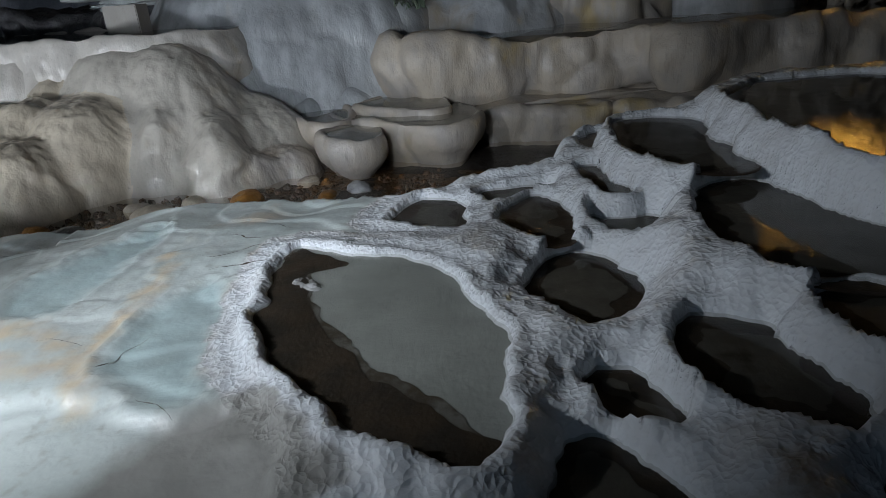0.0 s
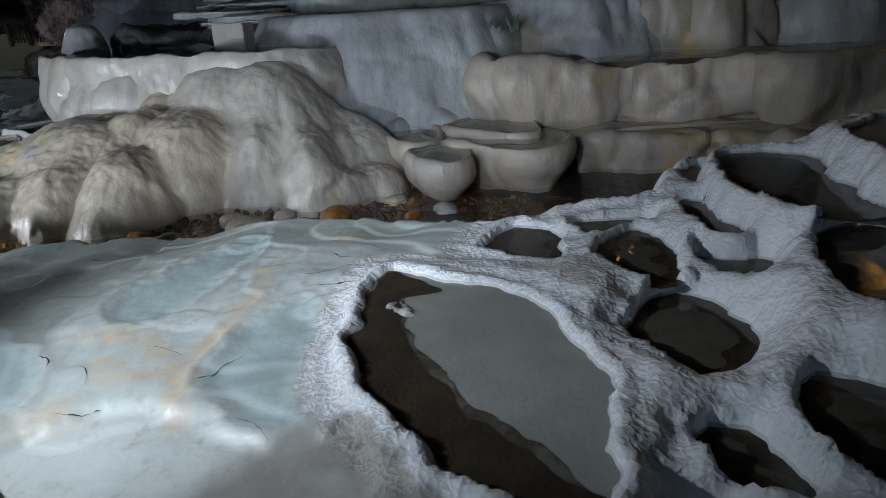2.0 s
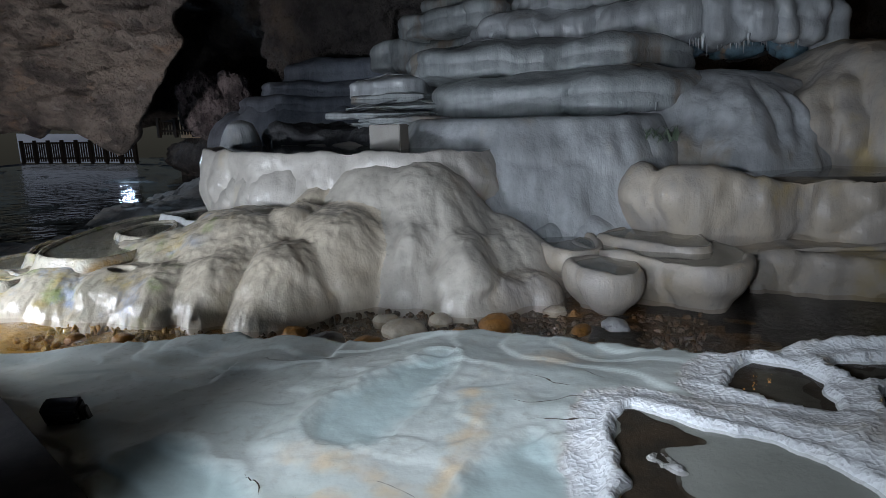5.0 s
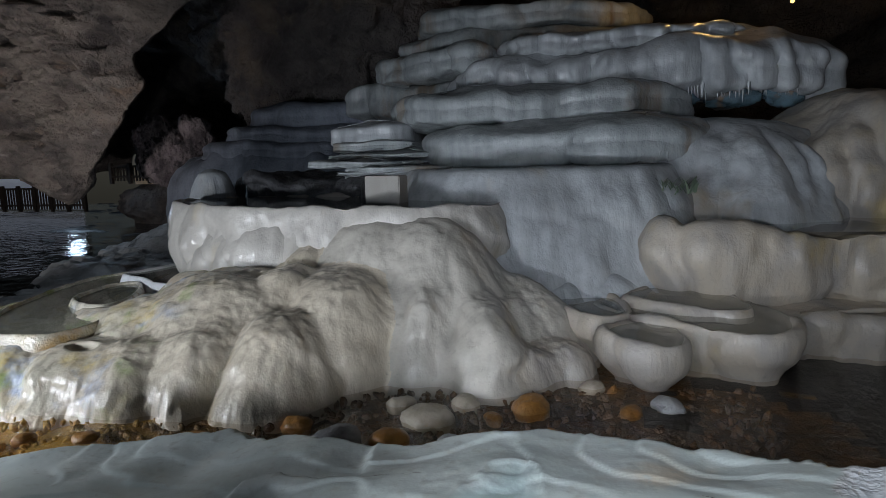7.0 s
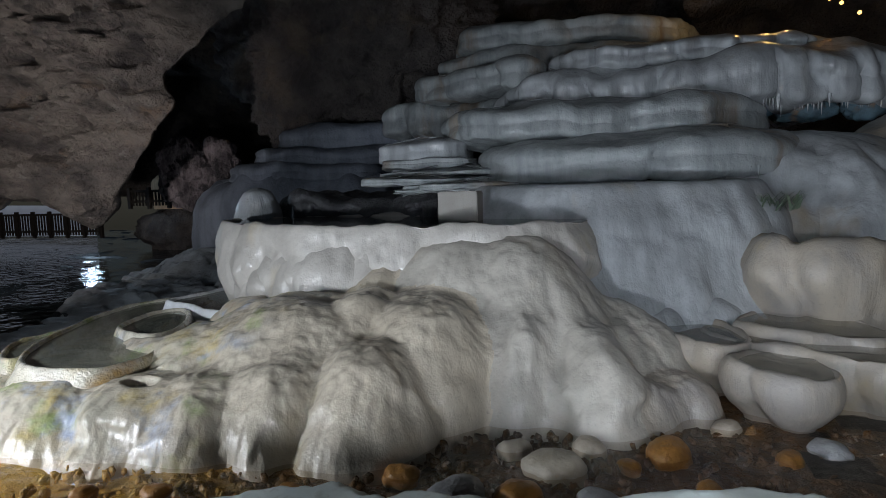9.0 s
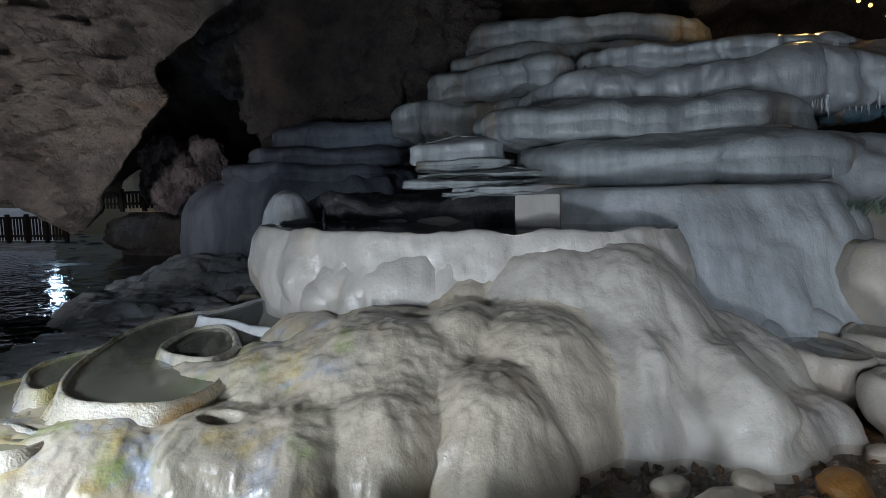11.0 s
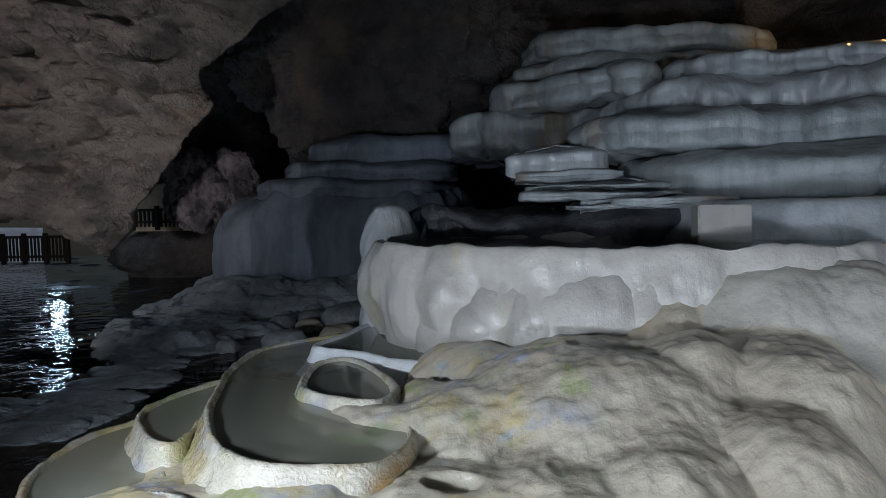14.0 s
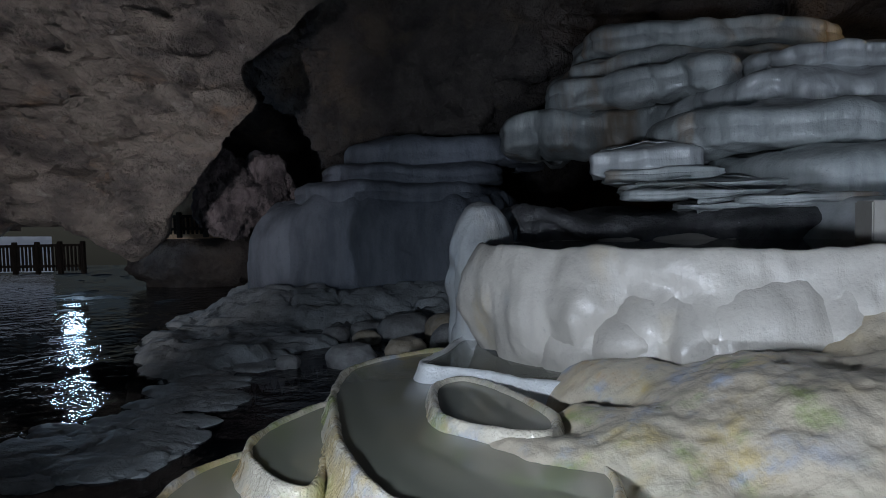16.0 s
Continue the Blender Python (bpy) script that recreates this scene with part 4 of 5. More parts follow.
for n, (pts, level, wet, label) in enumerate(SHELLS):
    b = loft("shell_pool", pts, [(-0.10, level - 0.10), (-0.05, level - 0.03), (-0.015, level + 0.03), (0.02, level + 0.02), (0.045, level - 0.05), (0.10, level - 0.16), (0.20, level - 0.30), (0.30, -0.62)], RIM if n == 4 else ALGAE, label,
             level - 0.12, 0.03, (3.0, 0.02), (6.0, 0.016), 31 + n, category="cave pool", group="shell-shaped pools", fade=0.6)
    sheet_of("water", pts, level, wet, b, "still murky water", -0.02)

# ---- upper stack of ledges ----


def ledge(name, pts, high, thick, mat, label, seed, rib=(1.6, 0.10), lip=0.10, step=0.05, folds=6):
    prof = [(-0.75, high + 0.06), (-0.35, high), (-0.12, high - 0.06 * thick), (lip * 0.4, high - 0.20 * thick), (lip * 0.8, high - 0.38 * thick), (lip * 0.6, high - 0.50 * thick), (lip * 0.75, high - 0.58 * thick),
            (lip, high - 0.75 * thick), (lip * 0.7, high - 0.9 * thick), (-0.10, high - 0.97 * thick), (-0.6, high - thick)]
    return loft(name, pts, prof, mat, label, high + 0.08, step, (rib[0] * 1.15, rib[1] * 1.7), (1.6, 0.25 * rib[1] + 0.02), seed, category="flowstone ledge", group="upper ledges", wavy=0.12 * thick, folds=folds, hang=0.22 * thick)


low_ledge = ledge("flowstone_ledge", [(-4.75, 10.25), (-4.2, 10.0), (-3.4, 9.95), (-2.6, 10.0), (-1.9, 10.05), (-1.3, 10.3), (-0.9, 11.2), (-2, 13), (-5, 13), (-5.2, 11.2)], 2.10, 0.60, LEDGE, "grey drooping flowstone ledge over a dark gap", 50, (1.3, 0.07))
ledge("flowstone_ledge", [(-5.55, 11.2), (-5.1, 10.95), (-4.4, 10.85), (-3.4, 11.0), (-2.6, 11.1), (-1.8, 11.4), (-1.2, 12.2), (-2.5, 14), (-5.5, 14), (-6.0, 12.3)], 2.70, 0.55, LEDGE, "rounded grey flowstone ledge", 51, (1.2, 0.10))
great = ledge("flowstone_canopy", [(-4.7, 12.6), (-4.2, 12.35), (-3.4, 12.2), (-2.6, 12.1), (-1.6, 12.05), (-0.6, 12.1), (0.3, 12.2), (0.9, 12.5), (1.1, 13.2), (0.2, 15), (-3.5, 15.5), (-5.2, 14)], 3.45, 0.85, VEIL, "huge bulbous pale flowstone canopy with a dripping fringe", 52, (2.0, 0.16), 0.12, folds=12)
ledge("flowstone_ledge", [(-4.0, 12.9), (-3.2, 12.65), (-2.2, 12.6), (-1.2, 12.7), (-0.4, 13.0), (0.0, 14), (-2, 15.5), (-4.2, 14.5)], 3.85, 0.45, VEIL, "bulbous pale flowstone cap", 53, (2.2, 0.14))
ledge("flowstone_ledge", [(-7.1, 15.4), (-6.6, 14.9), (-5.6, 14.8), (-4.4, 14.9), (-3.2, 15.2), (-2.0, 16), (-2, 18), (-7, 18)], 4.35, 0.65, LEDGE, "dim grey flowstone ledge near the roof", 54, (1.3, 0.10))
ledge("flowstone_ledge", [(-6.7, 15.8), (-5.9, 15.2), (-4.8, 15.1), (-3.6, 15.3), (-2.2, 16), (-2, 18), (-6.5, 18)], 5.00, 0.55, LEDGE, "dim grey flowstone ledge near the roof", 55, (1.3, 0.10))
ledge("flowstone_ledge", [(-8.35, 15.3), (-8.0, 14.8), (-7.4, 14.7), (-6.6, 14.6), (-5.6, 14.3), (-4.8, 14.5), (-4.8, 17), (-8, 17)], 3.35, 0.75, LEDGE, "knobbly grey flowstone ledge", 56, (1.5, 0.14))
ledge("flowstone_ledge", [(-7.3, 14.4), (-6.6, 14.0), (-5.8, 13.6), (-4.8, 13.4), (-4.6, 16), (-7.2, 16)], 3.85, 0.6, LEDGE, "knobbly grey flowstone ledge", 57, (1.6, 0.12))
# thin broken plates behind the upper pool
for n, (x0, x1, y, z, t) in enumerate([(-7.05, -5.6, 11.1, 2.24, 0.34), (-6.9, -5.4, 10.9, 1.92, 0.14), (-6.7, -4.7, 10.4, 1.72, 0.10), (-6.75, -5.2, 9.75, 1.60, 0.09), (-6.2, -4.6, 9.5, 1.47, 0.10), (-5.7, -4.4, 9.3, 1.50, 0.06)]):
    ledge("flowstone_plate", [(x0, y + 0.25), (x0 + 0.25, y), (x0 + 0.5 * (x1 - x0), y - 0.12), (x1 - 0.2, y - 0.05), (x1, y + 0.4), (x1 - 0.3, y + 2.0), (x0 + 0.4, y + 2.0)], z, t, LEDGE if n else VEIL, "thin broken flowstone plate", 60 + n, (1.8, 0.05), 0.03, folds=0)
# backing under the plates, its shade put into a dark colour, and bosses standing in the pool
loft("flowstone_rise", [(-8.0, 9.9), (-7.2, 9.75), (-6.3, 9.6), (-5.5, 9.35), (-4.7, 9.1), (-4.2, 9.3), (-4.0, 11.5), (-8.3, 12.5), (-8.6, 11.0)], [(-0.15, 1.34), (0.0, 1.26), (0.05, 1.15), (0.0, 0.9), (0, 0.2)], SHADECRUST, "rounded flowstone bank behind a pool, coloured dark for shade", 1.34, 0.05, (2.0, 0.22), (2.2, 0.14), 70, wavy=0.12, folds=7)
dome(-8.35, 9.55, 0.36, 0.45, 0, 1.52, 0.0, VEIL, "pale knob standing at a pool's end", 71, (2.4, 0.05), (3, 0.04), 3.0)

# great slope at the far side
dome(-0.6, 11.6, 1.9, 2.0, 10, 2.10, -0.3, VEIL, "great pale flowstone slope with brown streaks", 72, (1.6, 0.14), (1.0, 0.14), 2.6, 0.06)
dome(1.3, 12.2, 1.7, 2.2, 10, 2.5, -0.3, TAN, "great tan flowstone slope with rusty streaks", 73, (1.4, 0.18), (1.0, 0.16), 2.2, 0.06)
dome(3.2, 12.8, 2.0, 2.4, 0, 2.7, -0.3, VEIL, "great pale flowstone slope", 74, (1.1, 0.12), (1.2, 0.08), 2.0, 0.08)

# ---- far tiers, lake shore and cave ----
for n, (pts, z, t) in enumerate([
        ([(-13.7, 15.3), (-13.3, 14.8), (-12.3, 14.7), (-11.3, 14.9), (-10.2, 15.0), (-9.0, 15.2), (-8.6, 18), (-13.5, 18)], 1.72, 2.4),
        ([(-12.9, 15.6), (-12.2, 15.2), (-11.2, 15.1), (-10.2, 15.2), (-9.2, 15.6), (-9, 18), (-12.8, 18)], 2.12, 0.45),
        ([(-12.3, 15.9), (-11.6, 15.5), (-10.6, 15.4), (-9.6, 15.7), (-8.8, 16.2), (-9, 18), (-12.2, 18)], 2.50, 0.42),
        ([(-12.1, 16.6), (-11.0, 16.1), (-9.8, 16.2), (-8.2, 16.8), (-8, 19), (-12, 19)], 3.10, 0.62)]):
    ledge("far_ledge", pts, z, t, FAR_DIMMED, "flowstone tier at the back of the cave, its bluish dimness coloured in", 80 + n, (1.0, 0.10), 0.08, 0.08)

SHORE = [(-12.4, 9.5), (-13.3, 10.6), (-14.2, 12.4), (-14.6, 14), (-14.2, 15.6), (-11, 16.2), (-8.4, 15.8), (-8.0, 13.2), (-9.4, 13.3), (-10.4, 13.5), (-11.2, 13.1), (-11.7, 12.6), (-11.3, 11.7), (-11.5, 10.8), (-11.9, 10.0)]
BANKED = [(-13.9, 15.5), (-13.4, 14.4), (-12.2, 14.2), (-10.3, 14.3), (-9.0, 14.5), (-8.2, 13.0), (-7.4, 14.0), (-7.4, 17), (-13.6, 17)]
sx, sy = np.meshgrid(np.arange(-15.2, -7.4, 0.05), np.arange(9.2, 16.4, 0.05))
SG = np.dstack([sx, sy])
SW = SG + 0.35 * np.dstack([fbm(np.dstack([sx * 1.1, sy * 1.6, 0 * sx]), 4), fbm(np.dstack([sx * 1.1, sy * 1.6, 0 * sx + 5]), 4)])
inland = -signed(SW, closed(SHORE, 0.12)[0])
climb = np.maximum(signed(SG, closed(BANKED, 0.12)[0]), 0)
shoal = -0.58 + 0.12 * smooth(-0.1, 0.3, inland) + 0.10 * smooth(0.5, 2.0, inland) + 0.42 * smooth(1.2, 0.0, climb)
shoal = shoal + 0.10 * fbm(np.dstack([sx * 0.9 + 0.5 * sy, sy * 1.7, 0 * sx + 2]), 5, 0.6)
# flat plates of crust: broken steps with upright edges
plate = shoal / 0.06 + 0.4 * vnoise(np.dstack([sx * 3, sy * 5, 0 * sx + 1]))
shoal = 0.06 * (np.floor(plate) + smooth(0.0, 0.22, plate - np.floor(plate))) + 0.012 * fbm(np.dstack([sx * 7, sy * 7, 0 * sx]), 3)
gap = np.abs(vnoise(np.dstack([sx * 1.1 + 0.3 * sy, sy * 2.9, 0 * sx + 7])) + 0.35 * vnoise(np.dstack([sx * 4, sy * 7, 0 * sx + 2])))
shoal = shoal - 0.15 * smooth(0.11, 0.04, gap) * smooth(-0.35, 0.1, vnoise(np.dstack([sx * 0.9, sy * 0.9, 0 * sx + 12])))
shoal = shoal - 0.6 * smooth(0.0, -0.35, inland) * smooth(0.4, 1.2, climb)
rows, cols = sx.shape
i = np.arange(rows - 1)[:, None] * cols
j = np.arange(cols - 1)[None]
quads = np.stack([i + j, i + j + 1, i + cols + j + 1, i + cols + j], -1).reshape(-1, 4)
quads = quads[shoal.ravel()[quads].max(1) > -0.75]
tagged(part("lake_shore", np.dstack([sx, sy, shoal]).reshape(-1, 3), quads.tolist(), SHOREROCK), "dark broken crust plates sloping into the lake", "shore")
random.seed(5)
for n in range(64):
    v = random.random() ** 1.3
    x, y = -11.75 + 0.35 * math.sin(3 * v) + random.uniform(-0.75, 0.6) * (1.1 - 0.7 * v), 6.7 + 3.9 * v
    r = random.uniform(0.05, 0.30) * (1.15 - 0.5 * v)
    stone("crust_slab", x, y, -0.57, r, SHOREROCK, "flat grey crust slab awash in the lake", 0.20, n, "crust slab", random.uniform(-25, 30), 1.9)["group"] = "crust slabs"
for n, (x, y, r) in enumerate([(-9.0, 12.4, 0.42), (-9.9, 12.5, 0.34), (-10.6, 12.7, 0.20), (-10.4, 12.0, 0.16), (-11.0, 12.3, 0.16), (-8.7, 11.4, 0.42), (-9.6, 11.2, 0.22), (-10.2, 10.6, 0.26), (-11.0, 10.4, 0.12), (-9.2, 10.2, 0.18)]):
    stone("boulder", x, y, -0.5, r, SLAB if n % 3 else PEBBLE, "rounded grey boulder at the lake edge", 0.8, n + 40, "boulder")["group"] = "lake boulders"


def shell(name, cx, cy, rx, ry, low, high, mat, label, lump, seed, cut=None, nu=200, nv=70):
    """A rough vault of rock seen from within."""
    u = np.linspace(0, 2 * math.pi, nu, endpoint=False)
    v = np.linspace(0, math.pi / 2, nv)
    U, V = np.meshgrid(u, v)
    c = np.cos(V) ** 0.55
    g = np.dstack([cx + rx * c * np.cos(U), cy + ry * c * np.sin(U), low + (high - low) * np.sin(V)])
    d = fbm(g * lump[0] + seed, 6, 0.55) * lump[1] + lump[1] * 0.7 * np.abs(fbm(g * lump[0] * 0.8 + seed + 3, 4, 0.6))
    mid = np.array([cx, cy, low])
    way = g - mid
    g = g - way / np.linalg.norm(way, axis=2, keepdims=True) * d[..., None]
    i = np.arange(nv - 1)[:, None] * nu
    j = np.arange(nu)[None]
    f = np.stack([i + j, i + (j + 1) % nu, i + nu + (j + 1) % nu, i + nu + j], -1).reshape(-1, 4)
    if cut:
        mids = g.reshape(-1, 3)[f].mean(1)
        f = f[~cut(mids)]
    return tagged(part(name, g.reshape(-1, 3), f.tolist(), mat), label, "cave rock", kind="structure")


# vault in the darkened rock colour, which stands in for missing light
shell("ceiling", -8.0, 8.0, 25.0, 19.0, -1.2, 8.6, DIMMED_ROCK, "brown rough cave vault, its dimness coloured in", (0.35, 1.1), 2.0,
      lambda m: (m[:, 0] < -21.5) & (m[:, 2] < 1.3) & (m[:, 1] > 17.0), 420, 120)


def boulder(name, x, y, z, rx, ry, rz, mat, label, lump, seed, category="cave rock", nu=220, nv=130):
    u = np.linspace(0, 2 * math.pi, nu, endpoint=False)
    v = np.linspace(-math.pi / 2 + 0.02, math.pi / 2 - 0.02, nv)
    U, V = np.meshgrid(u, v)
    d = np.dstack([np.cos(V) * np.cos(U), np.cos(V) * np.sin(U), np.sin(V)])
    g = d * np.array([rx, ry, rz])
    k = 1 + lump[1] * fbm(g * lump[0] + seed, 6, 0.58) - lump[1] * 0.9 * np.abs(fbm(g * lump[0] * 1.7 + seed, 4, 0.6))
    g = g * k[..., None] + np.array([x, y, z])
    i = np.arange(nv - 1)[:, None] * nu
    j = np.arange(nu)[None]
    f = np.stack([i + j, i + (j + 1) % nu, i + nu + (j + 1) % nu, i + nu + j], -1).reshape(-1, 4)
    return tagged(part(name, g.reshape(-1, 3), f.tolist(), mat), label, category)


# the brown mass that hangs over the lake: an outline in x and z, bulging forward and back from it
HANGING = [(-30, 1.35), (-22, 1.3), (-19.1, 1.26), (-17.6, 1.32), (-16.4, 1.23), (-15.75, 1.12), (-15.2, 0.62), (-14.75, 0.85), (-14.3, 1.55), (-13.9, 2.2), (-13.3, 2.79), (-12.75, 3.37), (-12.68, 4.1), (-12.0, 4.7), (-11.3, 5.1), (-9.5, 6.0), (-8.0, 8.0), (-8.0, 10.5), (-30, 10.5)]
hx, hz = np.meshgrid(np.arange(-27, -7.5, 0.09), np.arange(0.3, 9.6, 0.09))
HG = np.dstack([hx, hz])
outline = signed(HG + 0.16 * np.dstack([fbm(np.dstack([hx * 1.5, hz * 1.5, 0 * hx]), 4), fbm(np.dstack([hx * 1.5, hz * 1.5, 0 * hx + 6]), 4)]), closed(HANGING, 0.15)[0])
inward = np.maximum(-outline, 0)
swell = np.sqrt(1 - (1 - np.clip(inward / 2.2, 0, 1)) ** 2)
crags = 0.30 * fbm(np.dstack([hx * 0.7, hz * 1.1, 0 * hx + 2]), 6, 0.58) - 0.5 * np.abs(fbm(np.dstack([hx * 0.9 + hz * 0.5, hz * 1.6, 0 * hx + 11]), 5, 0.6))
rows, cols = hx.shape
i = np.arange(rows - 1)[:, None] * cols
j = np.arange(cols - 1)[None]
quads = np.stack([i + j, i + j + 1, i + cols + j + 1, i + cols + j], -1).reshape(-1, 4)
quads = quads[(outline.ravel()[quads] < 0).any(1)]
gz, gx_ = np.gradient(outline, 0.09)
over = np.maximum(outline, 0) / np.maximum(np.hypot(gx_, gz) ** 2, 0.3)
hx, hz = hx - gx_ * over, hz - gz * over
hanging = tagged(new("hanging_rock"), "huge brown rock mass hanging low over the lake", "cave rock")
for side, deep, wide in (("front_face", -0.9, 1.7), ("back_face", 0.7, 0.3)):
    part(side, np.dstack([hx, 13.1 + swell * (deep + wide * crags * (1 if deep > 0 else -1)), hz]).reshape(-1, 3), (quads if deep < 0 else quads[:, ::-1]).tolist(), ROCK, hanging)
boulder("back_rock", -10.5, 18.5, 6.0, 4.5, 2.5, 3.6, DIMMED_ROCK, "brown rock mass under the vault, its dimness coloured in", (0.5, 0.16), 6.0)
boulder("limestone_outcrop", -14.9, 16.3, 2.1, 0.75, 0.8, 1.05, PINK, "jagged pale pink limestone outcrop", (1.2, 0.20), 9.0)
boulder("limestone_outcrop", -14.1, 16.7, 1.9, 0.75, 0.7, 0.95, PINK, "jagged dark pink limestone outcrop", (1.1, 0.20), 12.0)


def box(bm, lo, hi, bevel=0.0):
    g = bmesh.ops.create_cube(bm, size=1)
    for v in g["verts"]:
        v.co = Vector([lo[a] + (v.co[a] + 0.5) * (hi[a] - lo[a]) for a in range(3)])
    if bevel:
        bmesh.ops.bevel(bm, geom=list({e for v in g["verts"] for e in v.link_edges}), offset=bevel, segments=2, affect="EDGES")


def prism(name, lo, hi, mat, parent=None, label="", bevel=0.01):
    bm = bmesh.new()
    box(bm, lo, hi, bevel)
    return from_bm(name, bm, mat, parent, label)


block = prism("stone_block", (-5.10, 8.12, 0.98), (-4.64, 8.42, 1.41), BOARD, bevel=0.012)
tagged(block, "square pale stone block standing in the upper pool", "stone block")


def fence(a, b, z, high, n, label):
    root = new("fence")
    tagged(root, label, "fence")
    a, b = Vector(a), Vector(b)
    way = (b - a)
    angle = math.atan2(way.y, way.x)
    root.matrix_world = pose(a.x, a.y, z, 0, 0, math.degrees(angle))
    length = way.length
    for k in range(n + 1):
        x = length * k / n
        prism("post", (x - 0.06, -0.06, 0), (x + 0.06, 0.06, high), WOOD, root)
    for h in (0.25, high - 0.12):
        prism("rail", (0, -0.03, h - 0.04), (length, 0.03, h + 0.04), WOOD, root)
    m = n * 6
    for k in range(m):
        if k % 6:
            x = length * k / m
            prism("picket", (x - 0.03, -0.02, 0.1), (x + 0.03, 0.02, high - 0.1), WOOD, root, bevel=0.004)
    return root


tagged(part("backdrop", [(-36, 25.5, -0.5), (-27.5, 25.5, -0.5), (-27.5, 25.5, 0.95), (-36, 25.5, 1.1)], [(0, 1, 2, 3)], DAY, flat=True), "pale daylight beyond the cave mouth", "backdrop", kind="structure")
fence((-19.4, 19.0), (-17.0, 19.0), 0.95, 0.72, 3, "dark wooden fence on a path far across the lake")
fence((-27.5, 19.5), (-21.5, 19.8), -0.1, 1.0, 8, "dark wooden fence against daylight beyond the lake")
loft("straw_roof", [(-19.3, 20.1), (-18.4, 19.8), (-17.4, 20.0), (-17.2, 21), (-19.3, 21)], [(-0.4, 2.3), (0, 2.0), (0.1, 1.85), (0.05, 0.9)], THATCH, "tan lit rock or straw roof behind a fence", 2.4, 0.1, (1, 0.02), (2, 0.06), 3, category="roof")

# floodlight at the walkway's edge
flood = tagged(new("floodlight"), "black metal floodlight housing beside the walkway", "floodlight")
prism("housing", (-0.11, -0.05, 0.02), (0.11, 0.05, 0.17), DECK, flood, bevel=0.02)
prism("glass", (-0.09, 0.05, 0.04), (0.09, 0.056, 0.15), BOARD, flood, "pale glass front", 0.002)
for x in (-0.122, 0.122):
    prism("bracket", (x - 0.008, -0.02, -0.10), (x + 0.008, 0.02, 0.12), DECK, flood, bevel=0.003)
for z in (0.05, 0.08, 0.11, 0.14):
    prism("fin", (-0.09, -0.066, z - 0.004), (0.09, -0.046, z + 0.004), DECK, flood, bevel=0.001)
flood.matrix_world = pose(-4.40, 2.70, -0.20, 25, 0, 25)

boulder("path_rock", -18.3, 20.6, 0.1, 2.4, 1.0, 1.0, DIMMED_ROCK, "dark rock under a path beyond the lake", (0.8, 0.15), 17.0, nu=60, nv=40)

# amber lamps near the roof
for x, y, z in ((-0.63, 14.5, 4.95), (-0.25, 14.5, 4.84), (0.42, 14.5, 4.62), (0.61, 14.5, 4.53), (0.9, 14.5, 4.33)):
    bm = bmesh.new()
    bmesh.ops.create_uvsphere(bm, u_segments=16, v_segments=10, radius=0.035)
    bulb = from_bm("lamp", bm, BULB)
    bulb.location = (x, y, z)
    tagged(bulb, "small glowing amber lamp among the rocks", "lamp", "amber lamps")

# walkway underfoot and its lamp
bm = bmesh.new()
edge = [(1.6, 0.75), (-0.6, 0.72), (-2.15, 1.38), (-2.88, 1.74), (-4.79, 2.56), (-6.2, 2.95), (-8.4, 3.55), (-10.5, 3.8), (-10.5, 0.5), (-8, -0.2), (-4, -1.6), (0, -2.4), (1.6, -2.4)]
lower = [bm.verts.new((x, y, -0.12)) for x, y in edge]
upper_v = [bm.verts.new((x, y, 0.0)) for x, y in edge]
bm.faces.new(upper_v)
bm.faces.new(lower[::-1])
for a in range(len(edge)):
    b = (a + 1) % len(edge)
    bm.faces.new((lower[a], lower[b], upper_v[b], upper_v[a]))
bmesh.ops.recalc_face_normals(bm, faces=bm.faces)
tagged(from_bm("walkway", bm, DECK), "black metal walkway along the pools", "walkway", kind="structure")

boulder("amber_rock", 5.3, 10.6, 2.2, 1.7, 1.0, 1.5, TAN, "tan flowstone mass lit by an amber lamp", (0.9, 0.25), 21.0, "flowstone")


# ---- small things ----
# gravel in the stream
random.seed(11)
gv, gf = [], []
unit = bmesh.new()
bmesh.ops.create_icosphere(unit, subdivisions=1, radius=1)
uv = np.array([v.co[:] for v in unit.verts])
uf = [[v.index for v in f.verts] for f in unit.faces]
unit.free()
for n in range(900):
    u = random.random()
    x = -7.2 + 6.4 * u
    mid = 4.75 + 0.25 * (x + 6.0) if x > -6 else 4.6
    y = mid + random.uniform(-0.35, 0.95)
    r = random.uniform(0.015, 0.055)
    turn = np.array(Euler((random.random() * 6, random.random() * 6, random.random() * 6)).to_matrix())
    k = np.array([random.uniform(0.7, 1.5), random.uniform(0.7, 1.2), random.uniform(0.4, 0.8)])
    base = len(gv)
    gv += list((uv * k * r * (1 + 0.18 * np.random.randn(len(uv), 1))) @ turn.T + np.array([x, y, -0.575]))
    gf += [[base + i for i in f] for f in uf]
gravel = part("gravel", gv, gf, OCHRE)
tagged(gravel, "ochre and brown gravel on the stream bed", "gravel", kind="stuff")


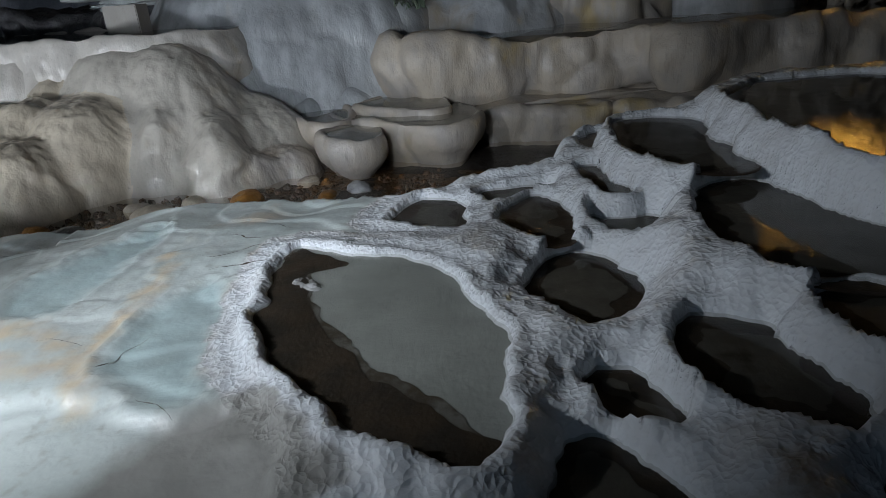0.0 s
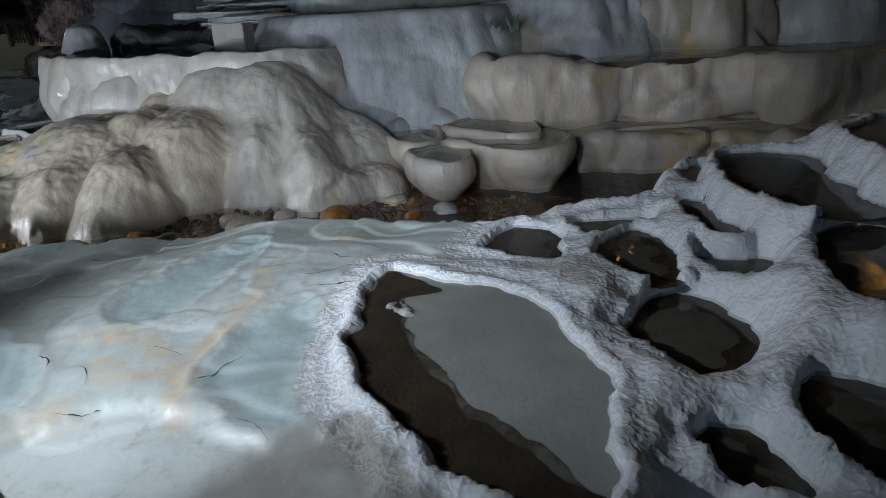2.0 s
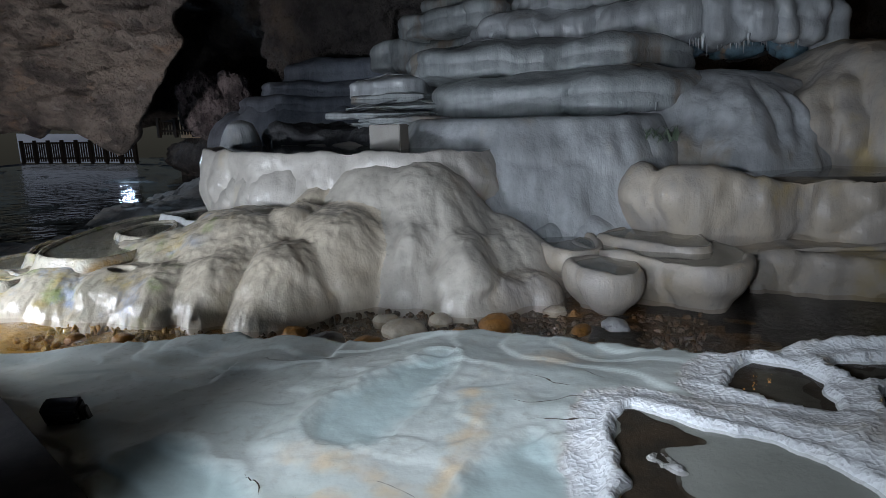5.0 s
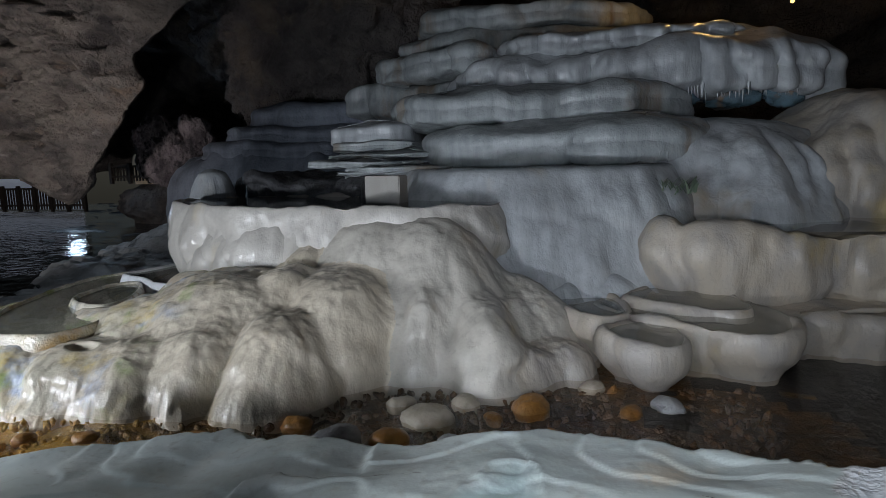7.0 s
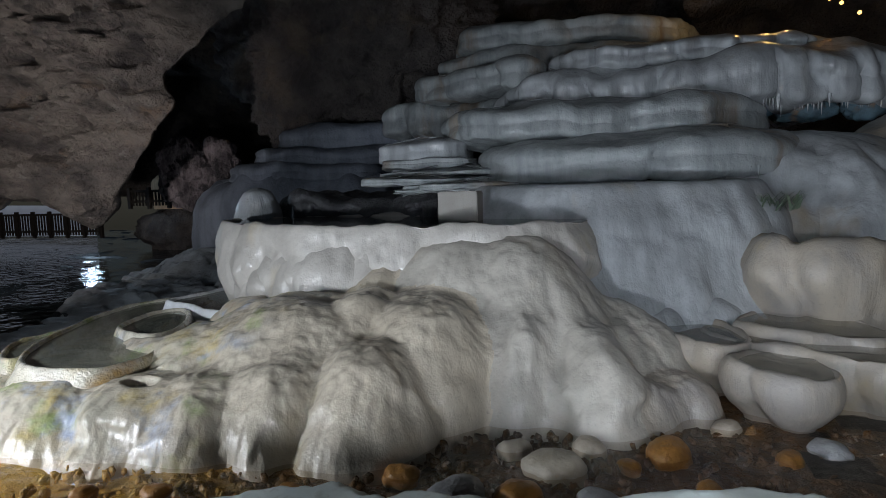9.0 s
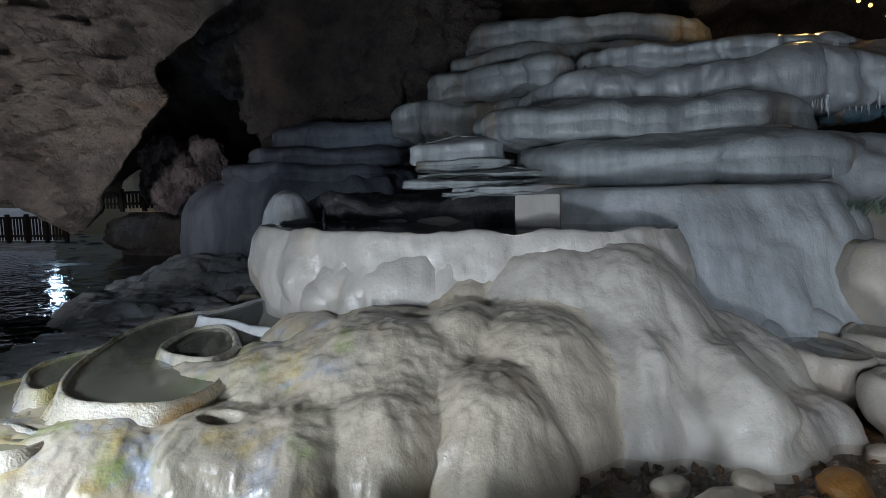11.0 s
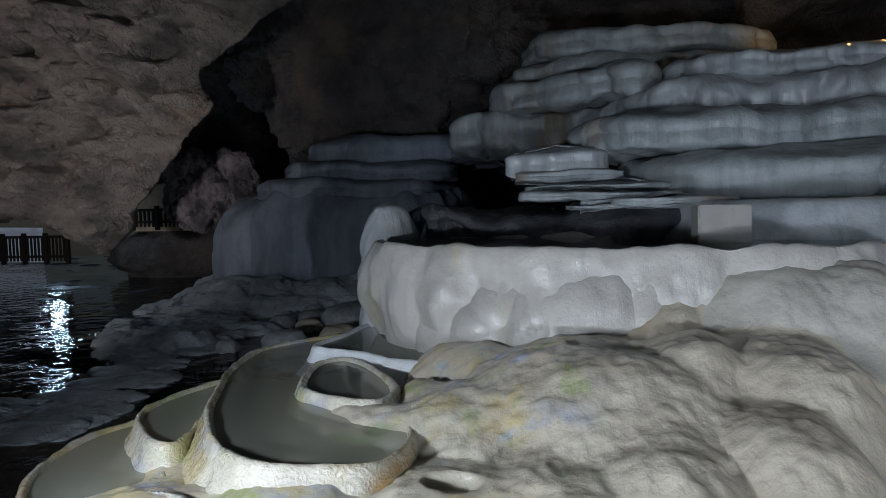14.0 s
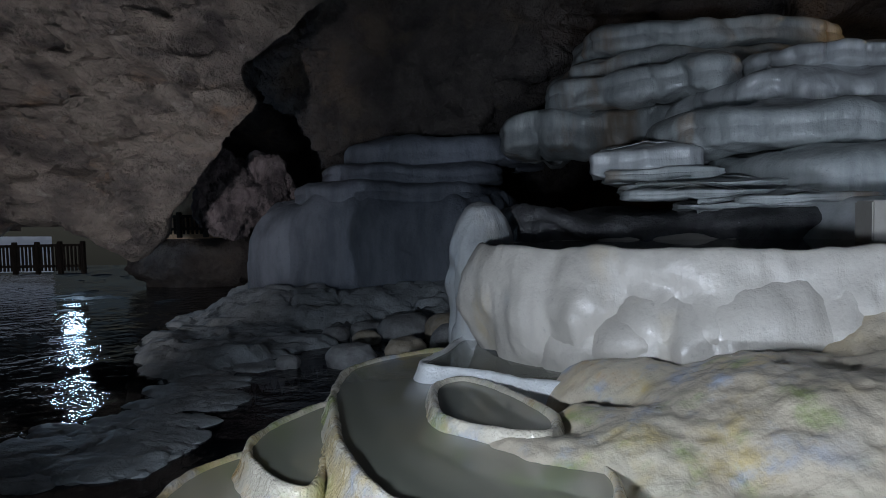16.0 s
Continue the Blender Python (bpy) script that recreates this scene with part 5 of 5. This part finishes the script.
def spikes(name, spots, mat, parent=None, label=""):
    """Tapered hanging drips: (x, y, z, length, radius)."""
    v, f = [], []
    for x, y, z, length, r in spots:
        base = len(v)
        for s, k in ((0, 1.0), (0.4, 0.62), (0.8, 0.3)):
            for a in range(6):
                t = a * math.pi / 3
                v.append((x + r * k * math.cos(t), y + r * k * math.sin(t), z - length * s))
        v.append((x, y, z - length))
        for ring in range(2):
            for a in range(6):
                b = (a + 1) % 6
                f.append((base + ring * 6 + a, base + ring * 6 + b, base + ring * 6 + 6 + b, base + ring * 6 + 6 + a))
        for a in range(6):
            f.append((base + 12 + a, base + 12 + (a + 1) % 6, base + 18))
    return part(name, v, f, mat, parent, label)


random.seed(3)
for x0, x1, y, z, n in ((-2.9, -2.1, 12.12, 2.68, 26), (-2.1, -1.1, 12.05, 2.64, 34), (-1.1, -0.1, 12.08, 2.66, 34), (-0.1, 0.7, 12.22, 2.70, 26)):
    spots = [(random.uniform(x0, x1), y + random.uniform(-0.04, 0.22), z + random.uniform(-0.02, 0.10), random.uniform(0.08, 0.30), random.uniform(0.012, 0.035)) for _ in range(n)]
    spikes("drip_fringe", spots, VEIL, great, "ragged fringe of small stalactites")["kind"] = "stuff"
for n, (x, w) in enumerate(((-2.3, 0.55), (-1.35, 0.5), (-0.3, 0.45), (0.45, 0.35))):
    boulder("mineral_niche", x, 12.75, 2.52, w, 0.25, 0.22, TEAL, "teal and rusty mineral crust in a dark niche", (3.0, 0.2), 30 + n, "mineral crust", 40, 24)
# drips over the dark gap of the ledge
spikes("drip_curtain", [(-4.4 + 3.0 * k / 40 + random.uniform(-0.03, 0.03), 9.98 + random.uniform(-0.03, 0.12), 1.62, random.uniform(0.05, 0.22), random.uniform(0.01, 0.03)) for k in range(40)], LEDGE, low_ledge, "row of short grey stalactites")["kind"] = "stuff"

# ferns at the end of the gap
fv, ff = [], []
for n in range(60):
    a, length = random.uniform(0, 2 * math.pi), random.uniform(0.15, 0.34)
    cx, cy, cz = -1.45 + random.uniform(-0.12, 0.30), 9.35 + random.uniform(-0.05, 0.1), 1.12 + random.uniform(-0.06, 0.06)
    base = len(fv)
    for s in range(5):
        t = s / 4
        out = length * 0.55 * t
        x, y, z = cx + math.cos(a) * out, cy - abs(math.sin(a)) * out, cz + length * (t - 0.45 * t * t)
        half = 0.012 * (1 - t) + 0.002
        fv += [(x - math.sin(a) * half, y + math.cos(a) * half, z), (x + math.sin(a) * half, y - math.cos(a) * half, z)]
    ff += [(base + 2 * s, base + 2 * s + 1, base + 2 * s + 3, base + 2 * s + 2) for s in range(4)]
tagged(part("fern", fv, ff, FERN), "pale green fern growing at a ledge", "fern")
